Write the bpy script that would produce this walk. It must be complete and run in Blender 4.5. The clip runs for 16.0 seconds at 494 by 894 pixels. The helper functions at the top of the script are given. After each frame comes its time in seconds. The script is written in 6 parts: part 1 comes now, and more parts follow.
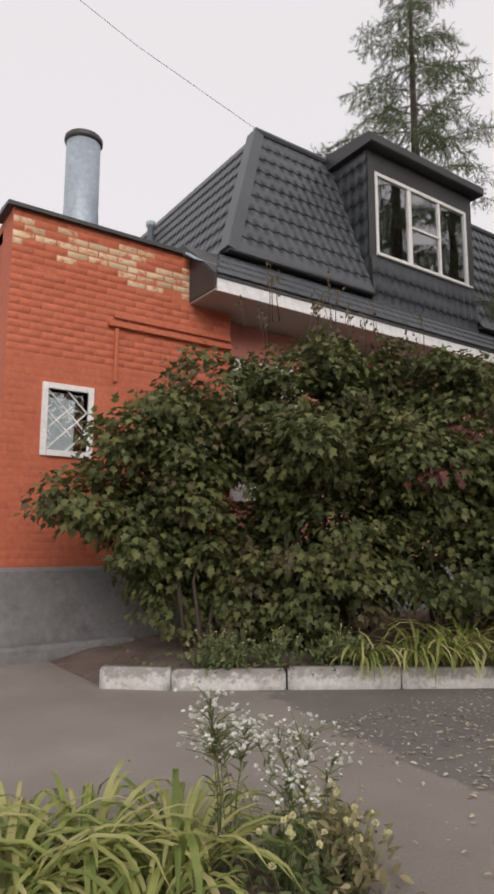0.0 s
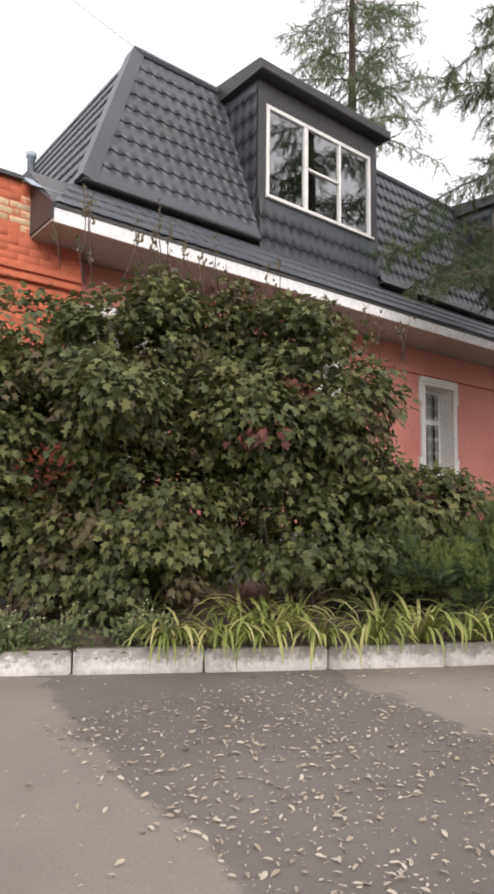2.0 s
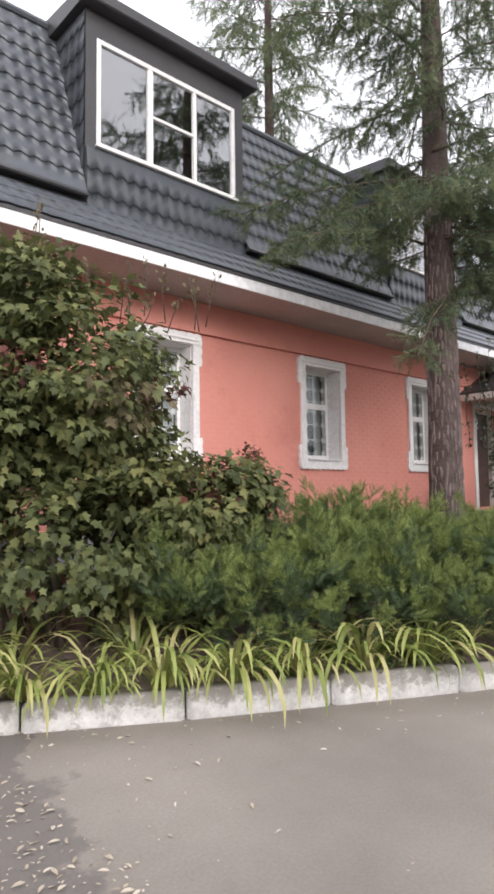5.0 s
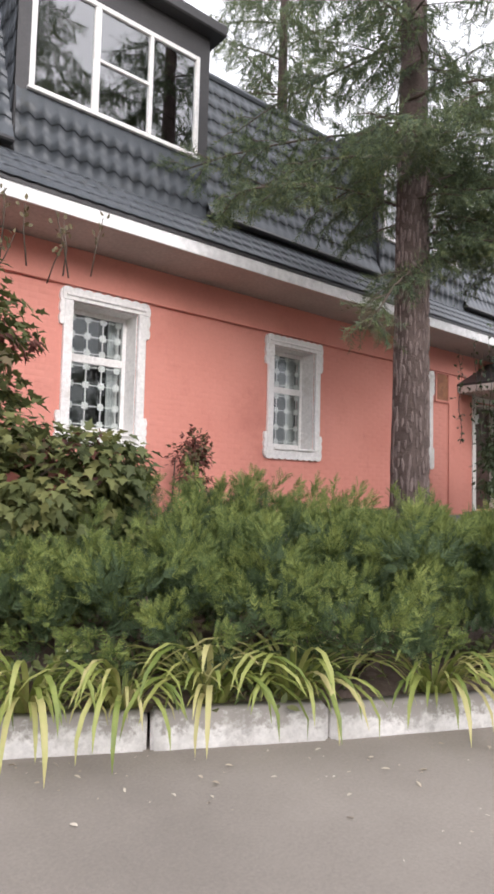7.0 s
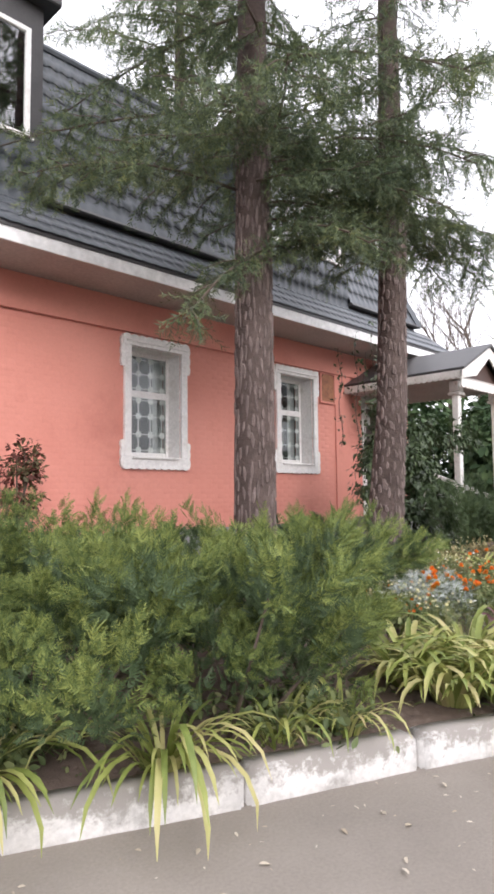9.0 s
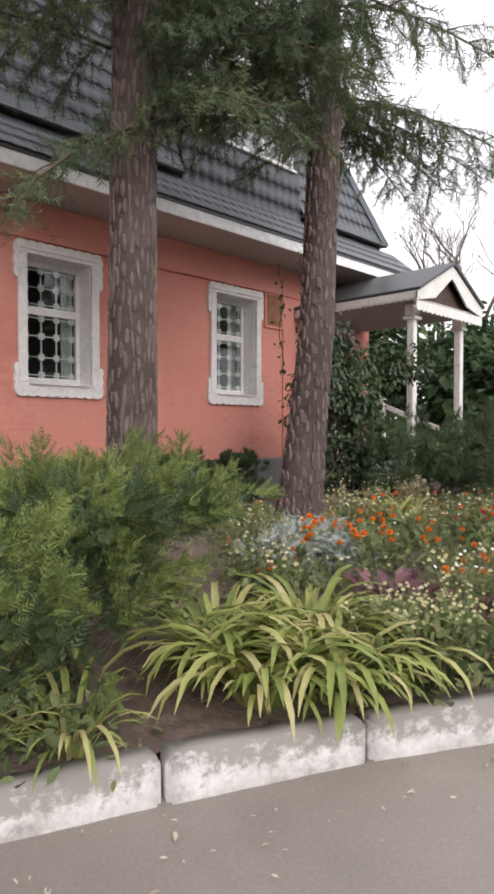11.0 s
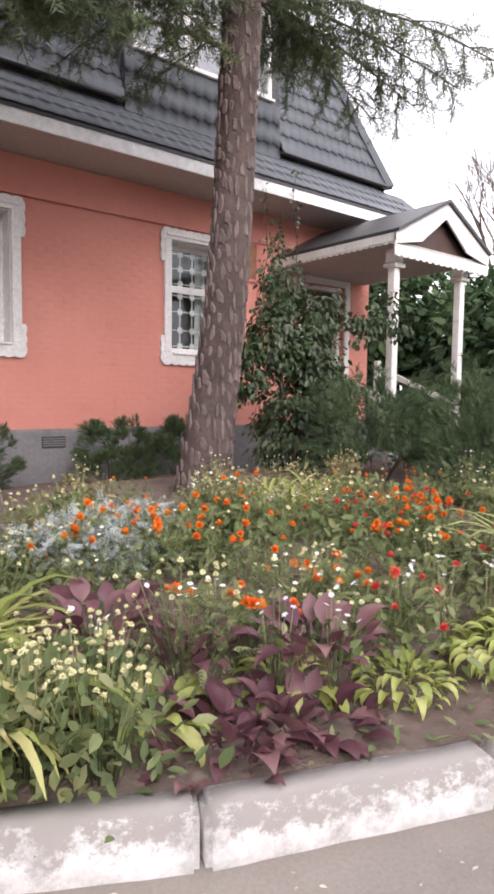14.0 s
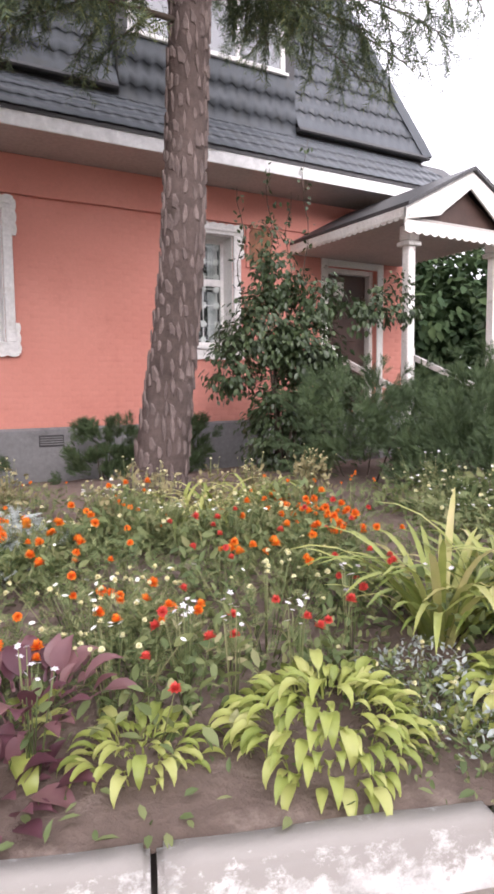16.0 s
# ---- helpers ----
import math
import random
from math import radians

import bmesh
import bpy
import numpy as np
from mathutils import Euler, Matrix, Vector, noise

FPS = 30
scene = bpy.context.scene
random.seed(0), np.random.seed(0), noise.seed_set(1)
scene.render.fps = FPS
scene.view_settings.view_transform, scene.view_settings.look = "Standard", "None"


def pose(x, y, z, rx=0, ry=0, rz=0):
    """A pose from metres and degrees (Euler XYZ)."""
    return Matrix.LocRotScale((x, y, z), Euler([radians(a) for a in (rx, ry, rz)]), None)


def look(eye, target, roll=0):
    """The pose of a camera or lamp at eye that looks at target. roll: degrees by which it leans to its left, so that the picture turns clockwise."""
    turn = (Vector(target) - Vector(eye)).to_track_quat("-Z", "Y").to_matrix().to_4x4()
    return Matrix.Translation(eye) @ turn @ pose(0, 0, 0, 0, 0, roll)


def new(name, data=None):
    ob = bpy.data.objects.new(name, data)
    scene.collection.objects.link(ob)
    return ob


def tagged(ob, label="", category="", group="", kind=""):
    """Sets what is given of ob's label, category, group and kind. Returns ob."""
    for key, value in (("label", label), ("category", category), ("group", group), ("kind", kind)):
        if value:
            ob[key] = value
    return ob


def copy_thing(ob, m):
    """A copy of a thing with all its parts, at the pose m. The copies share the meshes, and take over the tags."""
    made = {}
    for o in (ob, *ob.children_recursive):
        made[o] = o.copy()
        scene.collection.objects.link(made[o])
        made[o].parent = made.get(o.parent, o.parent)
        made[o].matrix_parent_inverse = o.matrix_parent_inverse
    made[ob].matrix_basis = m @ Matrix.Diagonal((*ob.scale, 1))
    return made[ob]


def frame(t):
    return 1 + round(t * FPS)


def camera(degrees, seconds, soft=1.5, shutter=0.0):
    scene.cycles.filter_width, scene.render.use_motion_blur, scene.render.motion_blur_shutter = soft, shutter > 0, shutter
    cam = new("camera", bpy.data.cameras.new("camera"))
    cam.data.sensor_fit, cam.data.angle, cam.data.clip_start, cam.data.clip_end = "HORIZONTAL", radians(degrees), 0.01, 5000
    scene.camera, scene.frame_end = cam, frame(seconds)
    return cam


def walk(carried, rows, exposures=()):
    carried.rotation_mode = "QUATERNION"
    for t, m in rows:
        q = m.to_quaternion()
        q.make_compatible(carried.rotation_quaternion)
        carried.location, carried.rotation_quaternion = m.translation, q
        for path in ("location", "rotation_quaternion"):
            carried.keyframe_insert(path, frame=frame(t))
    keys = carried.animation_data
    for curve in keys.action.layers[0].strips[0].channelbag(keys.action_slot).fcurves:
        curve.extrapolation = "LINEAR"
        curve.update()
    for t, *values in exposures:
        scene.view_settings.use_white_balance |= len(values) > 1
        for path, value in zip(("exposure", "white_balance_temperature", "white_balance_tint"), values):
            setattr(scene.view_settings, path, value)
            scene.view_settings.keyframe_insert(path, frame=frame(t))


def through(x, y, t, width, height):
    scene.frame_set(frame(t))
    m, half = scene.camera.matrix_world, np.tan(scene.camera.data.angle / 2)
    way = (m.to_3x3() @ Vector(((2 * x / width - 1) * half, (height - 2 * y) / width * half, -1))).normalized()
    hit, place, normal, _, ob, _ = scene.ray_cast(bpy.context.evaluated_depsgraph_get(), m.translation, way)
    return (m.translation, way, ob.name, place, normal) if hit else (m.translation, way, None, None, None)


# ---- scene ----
EXPOSURE = 0.0
cam = camera(42.0, 16.0, soft=3.1)
PATH = [
    (0, (-0.006, -7.638, 1.243), (1.12, -6.012, 1.54), 0.1),
    (0.5, (0.374, -7.583, 1.282), (1.5, -5.947, 1.516), 0.9),
    (1, (0.68, -7.596, 1.227), (1.902, -6.032, 1.474), -1.0),
    (1.5, (1.083, -7.73, 1.287), (2.287, -6.148, 1.511), -0.9),
    (2, (1.463, -7.798, 1.296), (2.712, -6.246, 1.474), 0.6),
    (2.5, (1.893, -7.793, 1.332), (3.273, -6.352, 1.475), -0.4),
    (3, (2.204, -7.834, 1.387), (3.518, -6.333, 1.527), 1.0),
    (3.5, (2.562, -7.858, 1.375), (3.884, -6.365, 1.53), 0.8),
    (4, (2.976, -7.88, 1.389), (4.308, -6.395, 1.52), 0.3),
    (4.2, (3.13, -7.889, 1.397), (4.488, -6.427, 1.527), -0.8),
    (6.3, (4.57, -7.968, 1.312), (5.811, -6.412, 1.511), -0.3),
    (6.5, (4.757, -7.966, 1.304), (5.978, -6.394, 1.502), -0.3),
    (7, (5.196, -7.924, 1.311), (6.473, -6.389, 1.444), 1.4),
    (7.5, (5.559, -8.007, 1.377), (6.927, -6.56, 1.554), -0.6),
    (8, (5.884, -8.098, 1.421), (7.164, -6.569, 1.568), 0.9),
    (8.5, (6.273, -8.129, 1.384), (7.633, -6.669, 1.524), 1.1),
    (9, (6.635, -8.142, 1.415), (8.05, -6.737, 1.566), -0.6),
    (9.2, (6.799, -8.179, 1.4), (8.216, -6.773, 1.524), -0.6),
    (11.3, (8.465, -8.211, 1.36), (9.881, -6.8, 1.291), -0.3),
    (11.5, (8.614, -8.242, 1.334), (10.026, -6.828, 1.251), -0.7),
    (12, (9.021, -8.26, 1.295), (10.5, -6.914, 1.24), 0.8),
    (12.5, (9.346, -8.394, 1.321), (10.793, -7.017, 1.218), -1.2),
    (13, (9.636, -8.562, 1.391), (10.961, -7.071, 1.25), 0.6),
    (13.5, (10.056, -8.562, 1.332), (11.342, -7.044, 1.133), 1.2),
    (14, (10.322, -8.606, 1.362), (11.576, -7.056, 1.205), 0.7),
    (14.5, (10.656, -8.789, 1.43), (11.731, -7.11, 1.277), 1.5),
    (15, (10.969, -8.869, 1.433), (12.027, -7.181, 1.258), 0.9),
    (15.5, (11.391, -8.863, 1.441), (12.487, -7.2, 1.26), 0.8),
    (16, (11.727, -9.006, 1.421), (12.724, -7.282, 1.233), -0.5),
]
# seconds, stops, kelvin, tint: the clip's own exposure drifts as it walks under the trees
GRADE = [(0.0, -0.46, 6480, 15), (0.8, 0.02, 6400, 14), (1.5, 0.17, 6350, 14), (2.5, 0.36, 6300, 14), (4.0, 0.57, 6120, 14), (6.5, 0.60, 6120, 14), (9.0, 0.82, 6120, 15), (11.5, 0.36, 6250, 14), (13.0, 0.52, 6250, 15), (14.5, 0.93, 6160, 20), (16.0, 0.96, 6140, 20)]
walk(cam, [(t, look(eye, target, roll)) for t, eye, target, roll in PATH], GRADE)

# ---- world and light ----
world = bpy.data.worlds.new("overcast_sky")
scene.world = world
world.use_nodes = True
wn, wl = world.node_tree.nodes, world.node_tree.links
wn.clear()
w_out = wn.new("ShaderNodeOutputWorld")
w_bg = wn.new("ShaderNodeBackground")
w_sky = wn.new("ShaderNodeTexSky")
w_sky.sky_type = "NISHITA"
w_sky.sun_disc = False
w_sky.sun_elevation, w_sky.sun_rotation = radians(27), radians(197)
w_sky.air_density, w_sky.dust_density, w_sky.ozone_density = 1.0, 6.0, 1.0
w_mix = wn.new("ShaderNodeMix")
w_mix.data_type = "RGBA"
w_mix.inputs[0].default_value = 0.85
w_mix.inputs[7].default_value = (9.6, 9.4, 9.2, 1)
wl.new(w_sky.outputs[0], w_mix.inputs[6])
wl.new(w_mix.outputs[2], w_bg.inputs[0])
w_bg.inputs[1].default_value = 0.135
wl.new(w_bg.outputs[0], w_out.inputs[0])

sun = new("sun", bpy.data.lights.new("sun", "SUN"))
sun.data.energy, sun.data.angle, sun.data.color = 2.6, radians(40), (1.0, 0.965, 0.92)
sun.matrix_world = look((0, 0, 30), (6.0, 20.0, 19.5))
scene.view_settings.exposure = EXPOSURE


# ---- small helpers ----
RNG = np.random.default_rng(7)


def thing(name, loc, label, category, group="", kind=""):
    ob = new(name)
    ob.location = loc
    ob.empty_display_size = 0.1
    return tagged(ob, label, category, group, kind)


def put(name, mesh, mat, parent=None, label="", kind=""):
    """Links a mesh as one object, under a thing or at top level."""
    if mat is not None and not mesh.materials:
        mesh.materials.append(mat)
    ob = new(name, mesh)
    if parent is not None:
        ob.parent = parent
    return tagged(ob, label, kind=kind)


def poly_mesh(verts, faces, smooth=False):
    me = bpy.data.meshes.new("mesh")
    me.from_pydata([tuple(v) for v in verts], [], [tuple(f) for f in faces])
    if smooth:
        me.shade_smooth()
    me.update()
    return me


def array_mesh(V, F, smooth=False):
    """A mesh from arrays: V (n, 3), F (m, k), all faces with k corners."""
    V, F = np.ascontiguousarray(V, dtype=np.float32), np.ascontiguousarray(F, dtype=np.int32)
    me = bpy.data.meshes.new("mesh")
    m, k = F.shape
    me.vertices.add(len(V))
    me.vertices.foreach_set("co", V.ravel())
    me.loops.add(m * k)
    me.loops.foreach_set("vertex_index", F.ravel())
    me.polygons.add(m)
    me.polygons.foreach_set("loop_start", np.arange(0, m * k, k, dtype=np.int32))
    me.polygons.foreach_set("loop_total", np.full(m, k, dtype=np.int32))
    me.update(calc_edges=True)
    me.validate()
    if smooth:
        me.shade_smooth()
    return me


class Shape:
    """Collects simple solids into one mesh."""

    def __init__(self):
        self.v, self.f = [], []

    def add(self, verts, faces):
        n = len(self.v)
        self.v += [tuple(p) for p in verts]
        self.f += [tuple(i + n for i in f) for f in faces]
        return self

    def box(self, x0, x1, y0, y1, z0, z1, b=0.0):
        """A box with its edges cut off by b."""
        if b <= 0:
            v = [(x, y, z) for x in (x0, x1) for y in (y0, y1) for z in (z0, z1)]
            return self.add(v, [(0, 1, 3, 2), (4, 6, 7, 5), (0, 4, 5, 1), (2, 3, 7, 6), (0, 2, 6, 4), (1, 5, 7, 3)])
        lo, hi, v, idx = (x0, y0, z0), (x1, y1, z1), [], {}
        for c in range(8):
            s = [(c >> 2) & 1, (c >> 1) & 1, c & 1]
            for ax in range(3):
                p = [(hi[a] - b if s[a] else lo[a] + b) for a in range(3)]
                p[ax] = hi[ax] if s[ax] else lo[ax]
                idx[c, ax] = len(v)
                v.append(p)
        f = []
        for ax in range(3):
            o1, o2 = [(1, 2), (0, 2), (0, 1)][ax]
            for s in (0, 1):
                ring = []
                for a, bb in ((0, 0), (1, 0), (1, 1), (0, 1)):
                    t = [0, 0, 0]
                    t[ax], t[o1], t[o2] = s, a, bb
                    ring.append(idx[t[0] * 4 + t[1] * 2 + t[2], ax])
                f.append(ring if (s == 1) != (ax == 1) else ring[::-1])
        for ax in range(3):
            o1, o2 = [(1, 2), (0, 2), (0, 1)][ax]
            for a in (0, 1):
                for bb in (0, 1):
                    t0 = [0, 0, 0]
                    t0[o1], t0[o2] = a, bb
                    t1 = list(t0)
                    t1[ax] = 1
                    c0, c1 = t0[0] * 4 + t0[1] * 2 + t0[2], t1[0] * 4 + t1[1] * 2 + t1[2]
                    f.append((idx[c0, o1], idx[c1, o1], idx[c1, o2], idx[c0, o2]))
        for c in range(8):
            f.append((idx[c, 0], idx[c, 1], idx[c, 2]))
        return self.add(v, f)

    def prism(self, pts, axis, a, b):
        """Sweeps a polygon, given in the two other axes, from a to b along axis."""
        n = len(pts)

        def at(p, w):
            return (w, p[0], p[1]) if axis == "x" else (p[0], w, p[1]) if axis == "y" else (p[0], p[1], w)
        v = [at(p, a) for p in pts] + [at(p, b) for p in pts]
        f = [tuple(range(n))[::-1], tuple(range(n, 2 * n))] + [(i, (i + 1) % n, (i + 1) % n + n, i + n) for i in range(n)]
        return self.add(v, f)

    def tube(self, path, radii, n=10, cap=True):
        path = [Vector(p) for p in path]
        rings = []
        for i, p in enumerate(path):
            d = (path[min(i + 1, len(path) - 1)] - path[max(i - 1, 0)]).normalized()
            s = d.cross(Vector((0.31, 0.95, 0.05))).normalized()
            u = s.cross(d)
            rings.append([p + (s * math.cos(2 * math.pi * k / n) + u * math.sin(2 * math.pi * k / n)) * radii[i] for k in range(n)])
        v = [q for r in rings for q in r]
        f = [(i * n + k, i * n + (k + 1) % n, (i + 1) * n + (k + 1) % n, (i + 1) * n + k) for i in range(len(path) - 1) for k in range(n)]
        if cap:
            f += [tuple(range(n))[::-1], tuple(range(len(v) - n, len(v)))]
        return self.add(v, f)

    def mesh(self, smooth=False):
        me = poly_mesh(self.v, self.f, smooth)
        bm = bmesh.new()
        bm.from_mesh(me)
        bmesh.ops.recalc_face_normals(bm, faces=bm.faces)
        bm.to_mesh(me)
        bm.free()
        return me


def unit(a):
    return a / np.maximum(np.linalg.norm(a, axis=-1, keepdims=True), 1e-9)


def frames(d, n):
    """Matrices whose second axis is d and whose third is as near to n as can be."""
    d = unit(d)
    x = unit(np.cross(d, n))
    z = np.cross(x, d)
    return np.stack([x, d, z], -1)


def scatter(tv, tf, M, P, S):
    """Copies of a small template at places P, turned by M, sized S, as one mesh."""
    tv, tf = np.asarray(tv, float), np.asarray(tf, int)
    S = np.asarray(S, float).reshape(len(P), -1)
    V = np.einsum("nij,nkj->nki", M, tv[None] * S[:, None, :]) + P[:, None]
    F = tf[None] + (np.arange(len(P)) * len(tv))[:, None, None]
    return array_mesh(V.reshape(-1, 3), F.reshape(-1, tf.shape[1]))


# ---- materials ----
def nodes_of(name):
    m = bpy.data.materials.new(name)
    m.use_nodes = True
    nt = m.node_tree
    return m, nt.nodes, nt.links, nt.nodes["Principled BSDF"]


def noise_node(n, l, pos, scale, detail=4.0, rough=0.6):
    t = n.new("ShaderNodeTexNoise")
    t.inputs["Scale"].default_value, t.inputs["Detail"].default_value, t.inputs["Roughness"].default_value = scale, detail, rough
    l.new(pos, t.inputs["Vector"])
    return t.outputs["Fac"]


def ramp(n, l, fac, stops):
    r = n.new("ShaderNodeValToRGB")
    e = r.color_ramp.elements
    while len(e) < len(stops):
        e.new(0.5)
    for k, (p, c) in zip(e, stops):
        k.position, k.color = p, (*c, 1)
    l.new(fac, r.inputs[0])
    return r.outputs[0]


def mixc(n, l, fac, a, b, mode="MIX"):
    m = n.new("ShaderNodeMix")
    m.data_type, m.blend_type = "RGBA", mode
    for sock, v in ((m.inputs[0], fac), (m.inputs[6], a), (m.inputs[7], b)):
        if isinstance(v, (int, float)):
            sock.default_value = v
        elif isinstance(v, tuple):
            sock.default_value = (*v, 1)
        else:
            l.new(v, sock)
    return m.outputs[2]


def surface(name, a, b, rough=0.8, big=0.8, fine=30.0, bump=0.3, depth=0.004, metal=0.0, dirt=None, dirt_scale=1.5, dirt_at=(0.55, 0.7), spec=0.4, piece=0.0, grain=1.0):
    """A worn surface: two tones at a large scale, grain at a small one, and stains."""
    m, n, l, p = nodes_of(name)
    pos = n.new("ShaderNodeNewGeometry").outputs["Position"]
    f1 = noise_node(n, l, pos, big, 5)
    f2 = noise_node(n, l, pos, fine, 6, 0.7)
    c = ramp(n, l, f1, [(0.32, a), (0.68, b)])
    g = ramp(n, l, f2, [(0.25, (1 - 0.22 * grain,) * 3), (0.75, (1 + 0.18 * grain,) * 3)])
    c = mixc(n, l, 1.0, c, g, "MULTIPLY")
    if piece:
        oi = n.new("ShaderNodeObjectInfo").outputs["Random"]
        t = ramp(n, l, oi, [(0.0, (1 - piece,) * 3), (1.0, (1 + piece,) * 3)])
        c = mixc(n, l, 1.0, c, t, "MULTIPLY")
    if dirt:
        f3 = noise_node(n, l, pos, dirt_scale, 8, 0.72)
        k = ramp(n, l, f3, [(dirt_at[0], (0, 0, 0)), (dirt_at[1], (1, 1, 1))])
        c = mixc(n, l, k, c, dirt)
    l.new(c, p.inputs["Base Color"])
    r = n.new("ShaderNodeMapRange")
    r.inputs["To Min"].default_value, r.inputs["To Max"].default_value = max(rough - 0.12, 0.05), min(rough + 0.12, 1)
    l.new(f2, r.inputs["Value"])
    l.new(r.outputs[0], p.inputs["Roughness"])
    p.inputs["Metallic"].default_value = metal
    p.inputs["Specular IOR Level"].default_value = spec
    if bump:
        bn = n.new("ShaderNodeBump")
        bn.inputs["Strength"].default_value, bn.inputs["Distance"].default_value = bump, depth
        l.new(f2, bn.inputs["Height"])
        l.new(bn.outputs[0], p.inputs["Normal"])
    return m


def foliage(name, tones, rough=0.5, through=0.25, spec=0.35, scale=1.2):
    """Leaves: a tone for each leaf, drifting over the plant, with light passing through."""
    m, n, l, p = nodes_of(name)
    geo = n.new("ShaderNodeNewGeometry")
    f1 = noise_node(n, l, geo.outputs["Position"], scale, 3)
    add = n.new("ShaderNodeMath")
    add.operation = "MULTIPLY_ADD"
    add.inputs[1].default_value = 0.65
    l.new(geo.outputs["Random Per Island"], add.inputs[0])
    sub = n.new("ShaderNodeMath")
    sub.operation = "MULTIPLY_ADD"
    sub.inputs[1].default_value, sub.inputs[2].default_value = 0.9, -0.28
    l.new(f1, sub.inputs[0])
    l.new(sub.outputs[0], add.inputs[2])
    c = ramp(n, l, add.outputs[0], [(i / (len(tones) - 1), tuple(min(0.85, 1.25 * q) for q in t)) for i, t in enumerate(tones)])
    l.new(c, p.inputs["Base Color"])
    p.inputs["Roughness"].default_value = rough
    p.inputs["Specular IOR Level"].default_value = spec
    tr = n.new("ShaderNodeBsdfTranslucent")
    l.new(c, tr.inputs["Color"])
    mx = n.new("ShaderNodeMixShader")
    mx.inputs[0].default_value = through
    l.new(p.outputs[0], mx.inputs[1])
    l.new(tr.outputs[0], mx.inputs[2])
    l.new(mx.outputs[0], n["Material Output"].inputs["Surface"])
    return m


M_CORAL = surface("coral_painted_brick", (0.60, 0.240, 0.188), (0.66, 0.285, 0.228), 0.85, 0.5, 22, 0.25, 0.003, dirt=(0.52, 0.20, 0.158), dirt_scale=0.7, grain=0.3)
M_ORANGE = surface("orange_red_painted_brick", (0.47, 0.128, 0.068), (0.54, 0.156, 0.086), 0.85, 0.7, 18, 0.5, 0.006, dirt=(0.40, 0.10, 0.062), dirt_scale=1.1, piece=0.05)
M_YELLOW = surface("bare_yellow_brick", (0.58, 0.42, 0.25), (0.70, 0.56, 0.38), 0.9, 4.0, 40, 0.5, 0.006, dirt=(0.52, 0.16, 0.08), dirt_scale=6, dirt_at=(0.5, 0.6), piece=0.2)
M_MORTAR = surface("dark_mortar", (0.16, 0.07, 0.045), (0.24, 0.10, 0.06), 0.95, 2, 50, 0.5)
M_PLINTH = surface("grey_cement_plinth", (0.17, 0.165, 0.165), (0.24, 0.235, 0.235), 0.9, 0.9, 16, 0.5, 0.008, dirt=(0.11, 0.10, 0.10), dirt_scale=1.2)
M_WHITE = surface("white_paint", (0.74, 0.72, 0.70), (0.82, 0.80, 0.78), 0.55, 2.0, 25, 0.15, 0.002, dirt=(0.60, 0.57, 0.53), dirt_scale=3)
M_PEEL = surface("peeling_white_paint", (0.66, 0.64, 0.60), (0.78, 0.76, 0.73), 0.7, 3.0, 35, 0.4, 0.004, dirt=(0.36, 0.31, 0.26), dirt_scale=7, dirt_at=(0.6, 0.68))
M_FASCIA = surface("white_metal_fascia", (0.80, 0.79, 0.79), (0.86, 0.85, 0.85), 0.4, 1.0, 8, 0.05, 0.001)
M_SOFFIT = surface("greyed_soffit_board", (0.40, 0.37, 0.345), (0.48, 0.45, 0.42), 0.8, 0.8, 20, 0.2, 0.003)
M_ROOF = surface("dark_graphite_metal_tile", (0.062, 0.070, 0.080), (0.085, 0.094, 0.106), 0.42, 1.2, 60, 0.12, 0.001, dirt=(0.07, 0.072, 0.07), dirt_scale=2.2, spec=0.5)
M_ROOFTRIM = surface("dark_metal_flashing", (0.045, 0.043, 0.045), (0.06, 0.057, 0.058), 0.45, 1.5, 30, 0.1, 0.001, spec=0.5)
M_ZINC = surface("zinc_sheet", (0.34, 0.40, 0.46), (0.43, 0.49, 0.55), 0.5, 1.5, 12, 0.1, 0.001, metal=0.25)
M_SOIL = surface("dark_garden_soil", (0.13, 0.092, 0.074), (0.22, 0.165, 0.138), 0.95, 1.5, 14, 1.0, 0.03, dirt=(0.27, 0.21, 0.175), dirt_scale=5)
M_KERB = surface("whitewashed_concrete_kerb", (0.55, 0.53, 0.505), (0.69, 0.67, 0.65), 0.9, 3.5, 26, 0.7, 0.008, dirt=(0.33, 0.31, 0.29), dirt_scale=4.5, dirt_at=(0.52, 0.66))


def worn_top(mat):
    """The whitewash is trodden off the upward faces, leaving grey concrete in ragged patches."""
    n, l = mat.node_tree.nodes, mat.node_tree.links
    p = n["Principled BSDF"]
    was = p.inputs["Base Color"].links[0].from_socket
    geo = n.new("ShaderNodeNewGeometry")
    sep = n.new("ShaderNodeSeparateXYZ")
    l.new(geo.outputs["Normal"], sep.inputs[0])
    f = noise_node(n, l, geo.outputs["Position"], 14, 6, 0.75)
    add = n.new("ShaderNodeMath")
    add.operation = "MULTIPLY_ADD"
    add.inputs[1].default_value = 0.55
    l.new(sep.outputs[2], add.inputs[0])
    l.new(f, add.inputs[2])
    k = ramp(n, l, add.outputs[0], [(0.71, (0, 0, 0)), (0.86, (1, 1, 1))])
    l.new(mixc(n, l, k, was, (0.31, 0.285, 0.262)), p.inputs["Base Color"])


